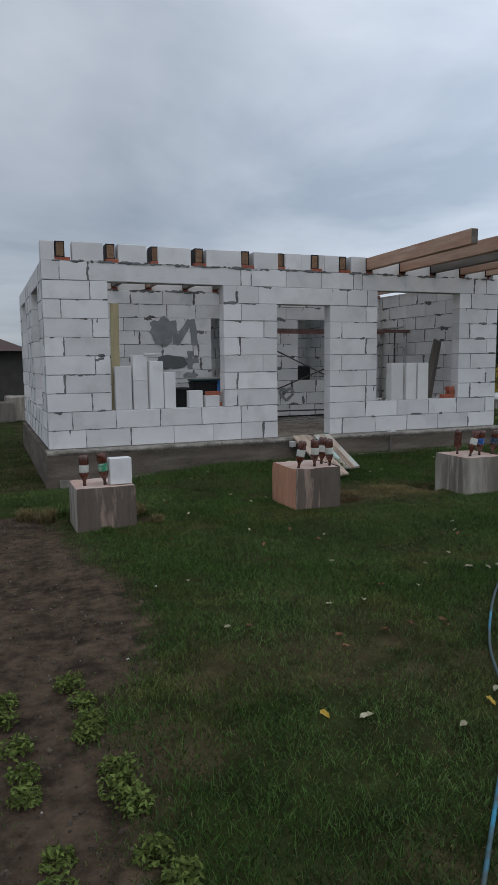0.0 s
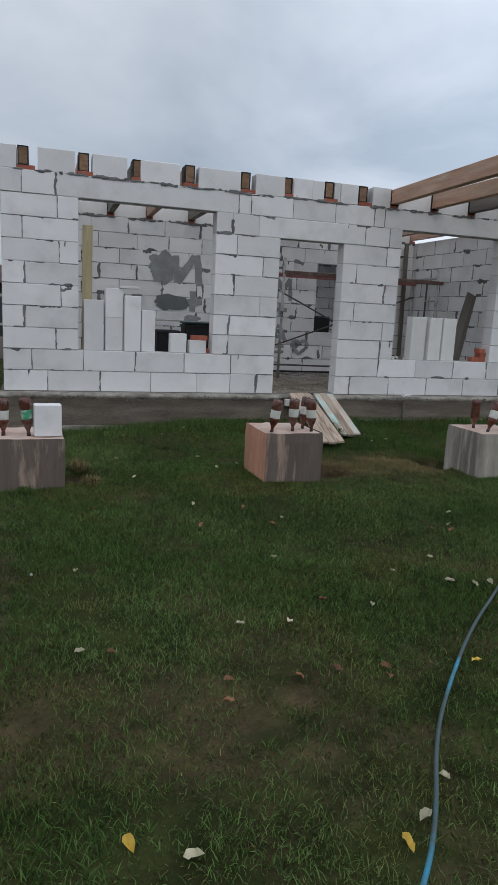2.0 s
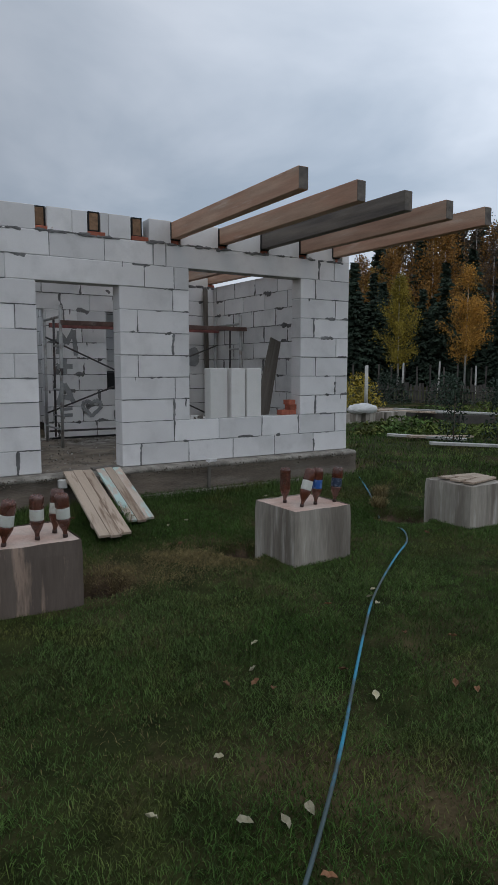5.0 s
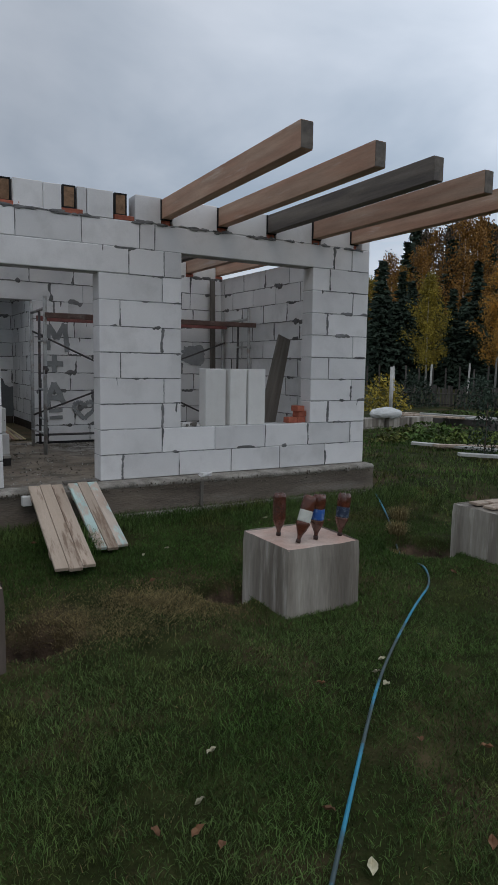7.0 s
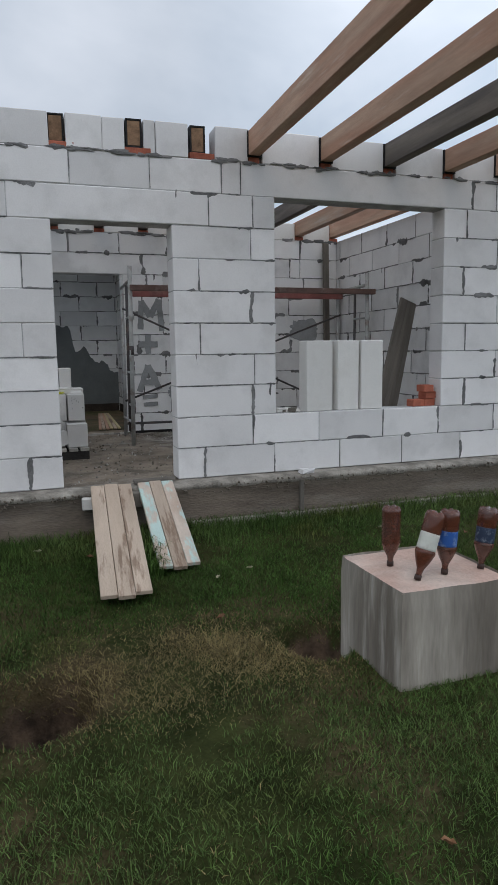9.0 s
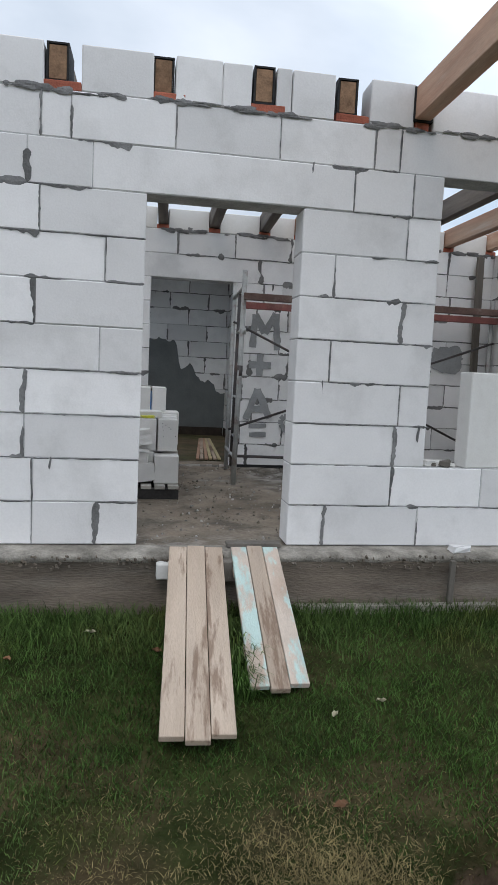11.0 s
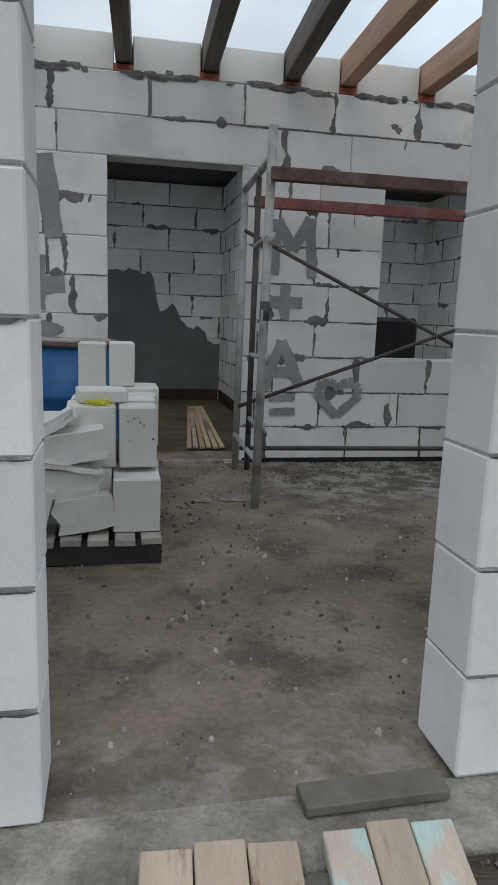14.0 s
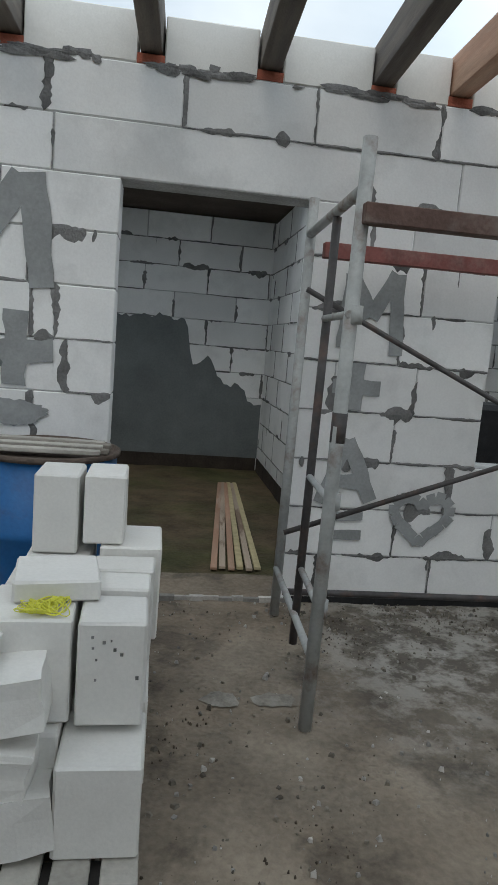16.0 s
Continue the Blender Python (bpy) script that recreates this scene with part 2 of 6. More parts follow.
M_BROWNPET = material("brown_pet", (0.17, 0.055, 0.032), 0.16, 0.25, 14, 60, 0.0, transmission=0.45, tint=(0.22, 0.13, 0.11), tint_amount=0.7, spec=0.5)
M_LABEL_WHITE = material("white_label", (0.60, 0.61, 0.55), 0.6, 0.08, 10, 60, 0.0, stain=(0.25, 0.2, 0.18), stain_amount=0.4, stain_scale=30)
M_LABEL_GREEN = material("green_label", (0.06, 0.32, 0.17), 0.5, 0.1, 10, 60, 0.0, stain=(0.6, 0.65, 0.6), stain_amount=0.8, stain_scale=18)
M_LABEL_BLUE = material("blue_label", (0.03, 0.11, 0.38), 0.5, 0.1, 10, 60, 0.0, stain=(0.5, 0.6, 0.7), stain_amount=0.6, stain_scale=25)
M_LABEL_NAVY = material("navy_label", (0.025, 0.04, 0.075), 0.5, 0.1, 10, 60, 0.0, stain=(0.4, 0.45, 0.5), stain_amount=0.5, stain_scale=30)
M_CAP = material("dark_cap", (0.05, 0.03, 0.025), 0.5, 0.1, 10, 60, 0.0)
M_GROUND = material("lawn_soil", (0.036, 0.042, 0.014), 0.95, 0.35, 5, 60, 1.0, tint=(0.020, 0.026, 0.008), tint_amount=0.8, stain=(0.080, 0.058, 0.032), stain_amount=0.85, stain_scale=1.1, stain_at=(0.50, 0.62), spec=0.05)


def add_soil(m):
    """Where the sheet's own soil share is high, dug brown earth takes the place of turf."""
    n, l = m.node_tree.nodes, m.node_tree.links
    p = n["Principled BSDF"]
    old = p.inputs["Base Color"].links[0].from_socket
    at = n.new("ShaderNodeAttribute"); at.attribute_name = "soil"
    tc = n.new("ShaderNodeTexCoord")
    a = n.new("ShaderNodeTexNoise"); a.inputs["Scale"].default_value = 7; a.inputs["Detail"].default_value = 8; a.inputs["Roughness"].default_value = 0.65
    l.new(tc.outputs["Object"], a.inputs["Vector"])
    ramp = n.new("ShaderNodeValToRGB")
    ramp.color_ramp.elements[0].position, ramp.color_ramp.elements[0].color = 0.36, (0.032, 0.023, 0.017, 1)
    ramp.color_ramp.elements[1].position, ramp.color_ramp.elements[1].color = 0.68, (0.128, 0.088, 0.060, 1)
    l.new(a.outputs["Fac"], ramp.inputs[0])
    k = n.new("ShaderNodeMath"); k.operation = "ADD"
    l.new(at.outputs["Fac"], k.inputs[0]); l.new(a.outputs["Fac"], k.inputs[1])
    mr = n.new("ShaderNodeMapRange"); mr.inputs["From Min"].default_value, mr.inputs["From Max"].default_value = 0.75, 1.05
    l.new(k.outputs[0], mr.inputs["Value"])
    mx = n.new("ShaderNodeMix"); mx.data_type = "RGBA"
    l.new(mr.outputs[0], mx.inputs[0]); l.new(old, mx.inputs[6]); l.new(ramp.outputs[0], mx.inputs[7])
    l.new(mx.outputs[2], p.inputs["Base Color"])


add_soil(M_GROUND)


def add_cement(m):
    """Where the floor carries spilt cement, a broken pale and dark crust lies over the dirt."""
    n, l = m.node_tree.nodes, m.node_tree.links
    p = n["Principled BSDF"]
    old = p.inputs["Base Color"].links[0].from_socket
    at = n.new("ShaderNodeAttribute"); at.attribute_name = "cement"
    tc = n.new("ShaderNodeTexCoord")
    a = n.new("ShaderNodeTexNoise"); a.inputs["Scale"].default_value = 6; a.inputs["Detail"].default_value = 9; a.inputs["Roughness"].default_value = 0.68
    l.new(tc.outputs["Object"], a.inputs["Vector"])
    ramp = n.new("ShaderNodeValToRGB")
    ramp.color_ramp.elements[0].position, ramp.color_ramp.elements[0].color = 0.45, (0.085, 0.077, 0.066, 1)
    ramp.color_ramp.elements[1].position, ramp.color_ramp.elements[1].color = 0.57, (0.37, 0.355, 0.325, 1)
    l.new(a.outputs["Fac"], ramp.inputs[0])
    mx = n.new("ShaderNodeMix"); mx.data_type = "RGBA"
    l.new(at.outputs["Fac"], mx.inputs[0]); l.new(old, mx.inputs[6]); l.new(ramp.outputs[0], mx.inputs[7])
    l.new(mx.outputs[2], p.inputs["Base Color"])


add_cement(M_SLAB)
M_GRASS = material("grass_blades", (0.105, 0.160, 0.048), 0.7, 0.3, 1.2, 8, 0.0, rand=0.75, island=True, tint=(0.045, 0.112, 0.018), tint_amount=0.7, stain=(0.165, 0.145, 0.045), stain_amount=0.75, stain_scale=0.9, spec=0.12)
M_DRYGRASS = material("dry_grass", (0.245, 0.195, 0.092), 0.8, 0.2, 1.5, 8, 0.0, rand=0.6, island=True, spec=0.1)
M_WEED = material("seedling_leaves", (0.125, 0.165, 0.042), 0.7, 0.2, 3, 20, 0.0, rand=0.6, island=True, spec=0.1)
M_LEAF_Y = material("yellow_leaf", (0.55, 0.36, 0.05), 0.6, 0.15, 20, 90, 0.2, rand=0.2)
M_LEAF_P = material("pale_leaf", (0.48, 0.44, 0.30), 0.7, 0.15, 20, 90, 0.2, rand=0.4)
M_LEAF_B = material("brown_leaf", (0.22, 0.11, 0.055), 0.7, 0.15, 20, 90, 0.2, rand=0.4)
M_BARK_B = material("birch_bark", (0.55, 0.53, 0.50), 0.9, 0.15, 3, 30, 0.2, stain=(0.06, 0.055, 0.05), stain_amount=0.7, stain_scale=3)
M_BARK = material("spruce_bark", (0.10, 0.075, 0.06), 0.9, 0.25, 3, 30, 0.2)
# needle colour lifted all over to stand in for distance haze
M_SPRUCE = material("hazed_spruce_needles", (0.040, 0.064, 0.042), 0.8, 0.3, 0.6, 6, 0.0, rand=0.5, island=True)
M_ORANGE = material("orange_birch_leaves", (0.58, 0.31, 0.06), 0.7, 0.25, 0.7, 6, 0.0, rand=0.5, island=True)
M_RUST = material("rusty_birch_leaves", (0.36, 0.185, 0.045), 0.7, 0.25, 0.7, 6, 0.0, rand=0.5, island=True)
M_BARE = material("sparse_brown_leaves", (0.17, 0.125, 0.085), 0.8, 0.25, 0.7, 6, 0.0, rand=0.5, island=True)
M_OLIVE = material("yellow_green_birch_leaves", (0.36, 0.28, 0.04), 0.7, 0.25, 0.7, 6, 0.0, rand=0.5, island=True)
M_FENCE = material("grey_fence_wood", (0.11, 0.10, 0.09), 0.9, 0.2, 3, 30, 0.2, rand=0.4)
M_POST = material("pale_post", (0.5, 0.49, 0.46), 0.9, 0.2, 3, 30, 0.2, rand=0.3)
M_SHEDWALL = material("shed_wall", (0.055, 0.05, 0.046), 0.8, 0.2, 3, 30, 0.2)
M_SHEDROOF = material("brown_roof_sheet", (0.085, 0.048, 0.042), 0.6, 0.15, 3, 30, 0.2)
M_GLASS = material("dark_window_glass", (0.05, 0.06, 0.065), 0.1, 0.1, 3, 30, 0.0)
M_SACK = material("white_sack", (0.62, 0.62, 0.6), 0.8, 0.1, 5, 40, 0.3)
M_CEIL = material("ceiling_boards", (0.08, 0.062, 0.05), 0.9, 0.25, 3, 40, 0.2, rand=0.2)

rng = random.Random(7)


# ---- helpers for meshes ----
def part(name, bm, mat, parent=None, label="", m=None):
    me = bpy.data.meshes.new(name)
    bm.to_mesh(me)
    bm.free()
    me.materials.append(mat)
    ob = new(name, me)
    if parent:
        ob.parent = parent
    if m is not None:
        ob.matrix_basis = m
    if label:
        ob["label"] = label
    return ob


def thing(name, label, category, m=None, group="", kind=""):
    ob = new(name)
    ob.empty_display_size = 0.1
    if m is not None:
        ob.matrix_basis = m
    return tagged(ob, label, category, group, kind)


def add_box(bm, x0, y0, z0, x1, y1, z1, m=None):
    vs = [bm.verts.new((x, y, z)) for z in (z0, z1) for y in (y0, y1) for x in (x0, x1)]
    for f in ((0, 2, 3, 1), (4, 5, 7, 6), (0, 1, 5, 4), (1, 3, 7, 5), (3, 2, 6, 7), (2, 0, 4, 6)):
        bm.faces.new([vs[i] for i in f])
    if m is not None:
        for v in vs:
            v.co = m @ v.co
    return vs


def box(x0, y0, z0, x1, y1, z1, bevel=0.0, rough=0.0, seed=0):
    bm = bmesh.new()
    add_box(bm, x0, y0, z0, x1, y1, z1)
    if bevel:
        bmesh.ops.bevel(bm, geom=list(bm.edges), offset=bevel, segments=1, affect="EDGES")
    if rough:
        r = random.Random(seed)
        for v in bm.verts:
            v.co += Vector((r.uniform(-1, 1), r.uniform(-1, 1), r.uniform(-1, 1))) * rough
    return bm


def add_tube(bm, a, b, r, n=10, r2=None):
    a, b = Vector(a), Vector(b)
    q = (b - a).to_track_quat("Z", "Y").to_matrix()
    r2 = r if r2 is None else r2
    ra, rb = [], []
    for i in range(n):
        d = Vector((math.cos(i * math.tau / n), math.sin(i * math.tau / n), 0))
        ra.append(bm.verts.new(a + q @ (d * r)))
        rb.append(bm.verts.new(b + q @ (d * r2)))
    for i in range(n):
        f = bm.faces.new((ra[i], ra[(i + 1) % n], rb[(i + 1) % n], rb[i]))
        f.smooth = True
    bm.faces.new(ra[::-1])
    bm.faces.new(rb)


def tube(a, b, r, n=10, r2=None):
    bm = bmesh.new()
    add_tube(bm, a, b, r, n, r2)
    return bm


def lathe(profile, n=20):
    bm = bmesh.new()
    rings = [[bm.verts.new((r * math.cos(i * math.tau / n), r * math.sin(i * math.tau / n), z)) for i in range(n)] for r, z in profile]
    for a, b in zip(rings, rings[1:]):
        for i in range(n):
            bm.faces.new((a[i], a[(i + 1) % n], b[(i + 1) % n], b[i])).smooth = True
    bm.faces.new(rings[0][::-1])
    bm.faces.new(rings[-1])
    return bm


def smooth(a, b, v):
    t = min(1.0, max(0.0, (v - a) / (b - a)))
    return t * t * (3 - 2 * t)


# ---- plan ----
YF, FLOOR, H, T = 9.43, 0.55, 0.2525, 0.20   # front face, slab top, course height, wall thickness
XW, XE, YB, YR = 0.70, 8.31, 12.84, 16.40    # outer west and east faces, inner wall's front face, rear wall's front face
HOLES = [(3.80, 7.02, 0.24, 0.28), (5.24, 7.22, 0.17, 0.22), (7.38, 7.45, 0.3, 0.2), (1.42, 7.0, 0.18, 0.1)]


def height(x, y):
    z = 0.07 + 0.12 * smooth(7.6, 9.3, y) * smooth(1.2, 3.6, x)
    z -= 0.04 * smooth(2.0, 0.5, x) * smooth(7.0, 9.0, y) if x < 2 else 0
    z += 0.02 * noise.noise((x * 0.9, y * 0.9, 0)) + 0.010 * noise.noise((x * 4.5, y * 4.5, 3))
    z -= 0.035 * math.exp(-((x - 5.75) / 0.8) ** 2 - ((y - 6.6) / 0.7) ** 2)
    for hx, hy, r, d in HOLES:
        q = math.hypot(x - hx, y - hy) / r
        if q < 1.4:
            z -= d * (1 - smooth(0.55, 1.3, q + 0.15 * noise.noise((x * 7, y * 7, 5))))
    return z


def bare(x, y):
    """How far the soil is bare: the dug strip west of the lawn."""
    edge = 0.55 + 0.28 * smooth(7.2, 4.2, y) - 0.50 * smooth(4.0, 2.9, y) - 0.3 * smooth(2.6, 1.4, y) + 0.18 * noise.noise((x * 1.7, y * 1.7, 9))
    b = smooth(edge + 0.40, edge - 0.45, x)
    b *= smooth(8.1, 7.2, y + 0.3 * noise.noise((x * 2, y * 2, 4)))
    return b


# ---- ground: one sheet ----
def build_ground():
    near_x = [-3 + 0.06 * i for i in range(int(13 / 0.06) + 1)]
    near_y = [-1 + 0.06 * i for i in range(int(11 / 0.06) + 1)]
    far = [0.4, 1, 2, 4, 8, 16, 40, 100, 300, 900]
    xs = [near_x[0] - f for f in far[::-1]] + near_x + [near_x[-1] + f for f in far]
    ys = [near_y[0] - f for f in far[::-1]] + near_y + [near_y[-1] + f for f in far]
    nx, ny = len(xs), len(ys)
    verts = [(x, y, height(x, y) if abs(x) < 40 and abs(y) < 40 else 0.07) for y in ys for x in xs]
    faces = [(j * nx + i, j * nx + i + 1, (j + 1) * nx + i + 1, (j + 1) * nx + i) for j in range(ny - 1) for i in range(nx - 1)]
    me = bpy.data.meshes.new("ground")
    me.from_pydata(verts, [], faces)
    me.materials.append(M_GROUND)
    soil = me.attributes.new("soil", "FLOAT", "POINT")
    for k, v in enumerate(verts):
        b = bare(v[0], v[1]) if -4 < v[0] < 3 and -2 < v[1] < 8.4 else 0.0
        for hx, hy, r, d in HOLES:
            b = max(b, 1 - smooth(0.7, 1.25, math.hypot(v[0] - hx, v[1] - hy) / r))
        worn = math.exp(-((v[0] - 4.5) / 0.9) ** 2 - ((v[1] - 7.2) / 0.42) ** 2)
        soil.data[k].value = max(b, 0.22 * worn)
    for k, p in enumerate(me.polygons):
        p.use_smooth = True
    tagged(new("ground", me), "trodden green lawn with brown patches and bare soil", "ground", kind="structure")


build_ground()


def blades(name, label, mat, n, area, tall, wide, density, seed, lean=0.6):
    """Many single blades over an area, thinned by density(x, y)."""
    r = random.Random(seed)
    verts, faces = [], []
    x0, y0, x1, y1 = area
    for _ in range(n):
        x, y = r.uniform(x0, x1), r.uniform(y0, y1)
        d = density(x, y)
        if r.random() > d:
            continue
        h = r.uniform(0.45, 1.0) * tall * (0.6 + 0.4 * d)
        a = r.uniform(0, math.tau)
        dx, dy = math.cos(a) * wide * 0.5, math.sin(a) * wide * 0.5
        b = r.uniform(0, math.tau)
        k = r.uniform(0.2, 1.0) * lean * h
        z = height(x, y) - 0.006
        i = len(verts)
        verts += [(x - dx, y - dy, z), (x + dx, y + dy, z), (x + math.cos(b) * k * 0.45 + dx * 0.7, y + math.sin(b) * k * 0.45 + dy * 0.7, z + h * 0.65),
                  (x + math.cos(b) * k * 0.45 - dx * 0.7, y + math.sin(b) * k * 0.45 - dy * 0.7, z + h * 0.65), (x + math.cos(b) * k, y + math.sin(b) * k, z + h * 0.95)]
        faces += [(i, i + 1, i + 2, i + 3), (i + 3, i + 2, i + 4)]
    me = bpy.data.meshes.new(name)
    me.from_pydata(verts, [], faces)
    me.materials.append(mat)
    return tagged(new(name, me), label, "grass", kind="stuff")


PIERS = [(0.68, 6.62), (3.04, 6.62), (5.38, 6.63), (7.56, 6.66)]


def free(x, y):
    """1 on open lawn, 0 under the piers, the house, the ramps and in the pits."""
    if XW - 0.1 < x < XE + 0.1 and y > YF - 0.17:
        return 0.0
    for px, py in PIERS:
        if px < x < px + 0.6 and py < y < py + 0.63:
            return 0.0
    for hx, hy, r, d in HOLES:
        if math.hypot(x - hx, y - hy) < r * 0.9:
            return 0.0
    return 1.0


def lawn(x, y):
    patch = noise.noise((x * 0.8, y * 0.8, 1.0)) + 0.5 * noise.noise((x * 2.3, y * 2.3, 2.0))
    d = 0.80 + 0.5 * patch
    d -= 0.5 * smooth(0.20, 0.55, noise.noise((x * 1.9, y * 1.9, 21.0)) + 0.5 * noise.noise((x * 5.3, y * 5.3, 22.0)))
    d *= 1 - 0.97 * smooth(0.2, 0.85, bare(x, y))
    worn = math.exp(-((x - 4.5) / 1.0) ** 2 - ((y - 7.2) / 0.45) ** 2)
    return max(0.04, min(1.0, d - 0.85 * worn)) * free(x, y)


def lush(x, y):
    return free(x, y) * smooth(8.6, 9.2, y + 0.2 * noise.noise((x * 3, y * 3, 0))) * 0.8


blades("lawn_grass", "short mown green lawn grass", M_GRASS, 860000, (-0.6, 1.3, 9.2, 9.28), 0.046, 0.0040, lawn, 1, 1.35)
blades("far_lawn_grass", "rough green grass beside the house", M_GRASS, 40000, (8.3, 5.0, 15.0, 16.0), 0.09, 0.012, lawn, 2, 0.9)
blades("west_lawn_grass", "rough green grass west of the house", M_GRASS, 26000, (-3.5, 7.6, 0.7, 19.0), 0.06, 0.010, lawn, 6, 0.9)
blades("foundation_grass", "longer uncut grass along the foundation", M_GRASS, 42000, (1.0, 8.5, 8.9, 9.28), 0.13, 0.005, lush, 3, 0.9)
blades("dry_grass", "dry straw-coloured grass scattered on the lawn", M_DRYGRASS, 70000, (0.0, 1.3, 9.0, 9.2), 0.034, 0.0036,
       lambda x, y: free(x, y) * max(0.05, 0.2 + 0.9 * noise.noise((x * 0.9, y * 0.9, 6))) * (1 - bare(x, y)), 4, 1.8)


blades("straw_grass", "trampled straw-coloured grass before the ramps", M_DRYGRASS, 120000, (2.9, 6.6, 6.4, 8.0), 0.036, 0.004,
       lambda x, y: free(x, y) * max(0.0, math.exp(-((x - 4.55) / 0.9) ** 2 - ((y - 7.22) / 0.4) ** 2) * (0.75 + 0.9 * noise.noise((x * 2.2, y * 2.2, 8)))), 41, 2.0)

blades("pale_grass", "patchy pale grass near the west pier", M_DRYGRASS, 16000, (0.6, 5.2, 3.0, 8.2), 0.040, 0.004,
       lambda x, y: free(x, y) * max(0.0, math.exp(-((x - 1.5) / 0.6) ** 2 - ((y - 6.8) / 0.8) ** 2) * (0.3 + 0.9 * noise.noise((x * 2.4, y * 2.4, 12)))), 42, 2.0)

# ---- block walls ----
BLOCKS = {}


def block_mesh(l, t, h, mat):
    key = (round(l, 2), round(t, 2), round(h, 3), mat.name)
    if key not in BLOCKS:
        bm = box(-l / 2, -t / 2, -h / 2, l / 2, t / 2, h / 2, 0.005)
        me = bpy.data.meshes.new("block")
        bm.to_mesh(me)
        bm.free()
        me.materials.append(mat)
        BLOCKS[key] = me
    return BLOCKS[key]


def blob(bm, face, u, z, w, h, r):
    """A lump of squeezed mortar on a wall face; face(u, z, out) gives its place."""
    n = 11
    mid = bm.verts.new(face(u, z, 0.0055))
    ring = []
    for i in range(n):
        a = i * math.tau / n
        k = r.uniform(0.55, 1.15)
        ring.append(bm.verts.new(face(u + math.cos(a) * w * k, z + math.sin(a) * h * k, 0.0012)))
    for i in range(n):
        bm.faces.new((mid, ring[i], ring[(i + 1) % n]))


def ribbon(bm, face, p, q, wa, wb, r):
    """A ragged band of squeezed mortar along a joint from p to q; wa and wb: its mean reach to either side."""
    (u0, z0), (u1, z1) = p, q
    l = math.hypot(u1 - u0, z1 - z0)
    if l < 0.01:
        return
    n = max(3, int(l / 0.016))
    du, dz = -(z1 - z0) / l, (u1 - u0) / l
    rows, a, b = [], r.uniform(0.4, 1.3), r.uniform(0.4, 1.3)
    for i in range(n + 1):
        a = min(1.9, max(0.12, a + r.uniform(-0.7, 0.7)))
        b = min(1.9, max(0.12, b + r.uniform(-0.7, 0.7)))
        t = i / n
        end = 0.35 if i in (0, n) else 1.0
        u, z = u0 + (u1 - u0) * t, z0 + (z1 - z0) * t
        rows.append([bm.verts.new(face(u + du * wa * a * end, z + dz * wa * a * end, 0.0013)), bm.verts.new(face(u, z, 0.0045)),
                     bm.verts.new(face(u - du * wb * b * end, z - dz * wb * b * end, 0.0013))])
    for c, d in zip(rows, rows[1:]):
        bm.faces.new((c[0], d[0], d[1], c[1]))
        bm.faces.new((c[1], d[1], d[2], c[2]))


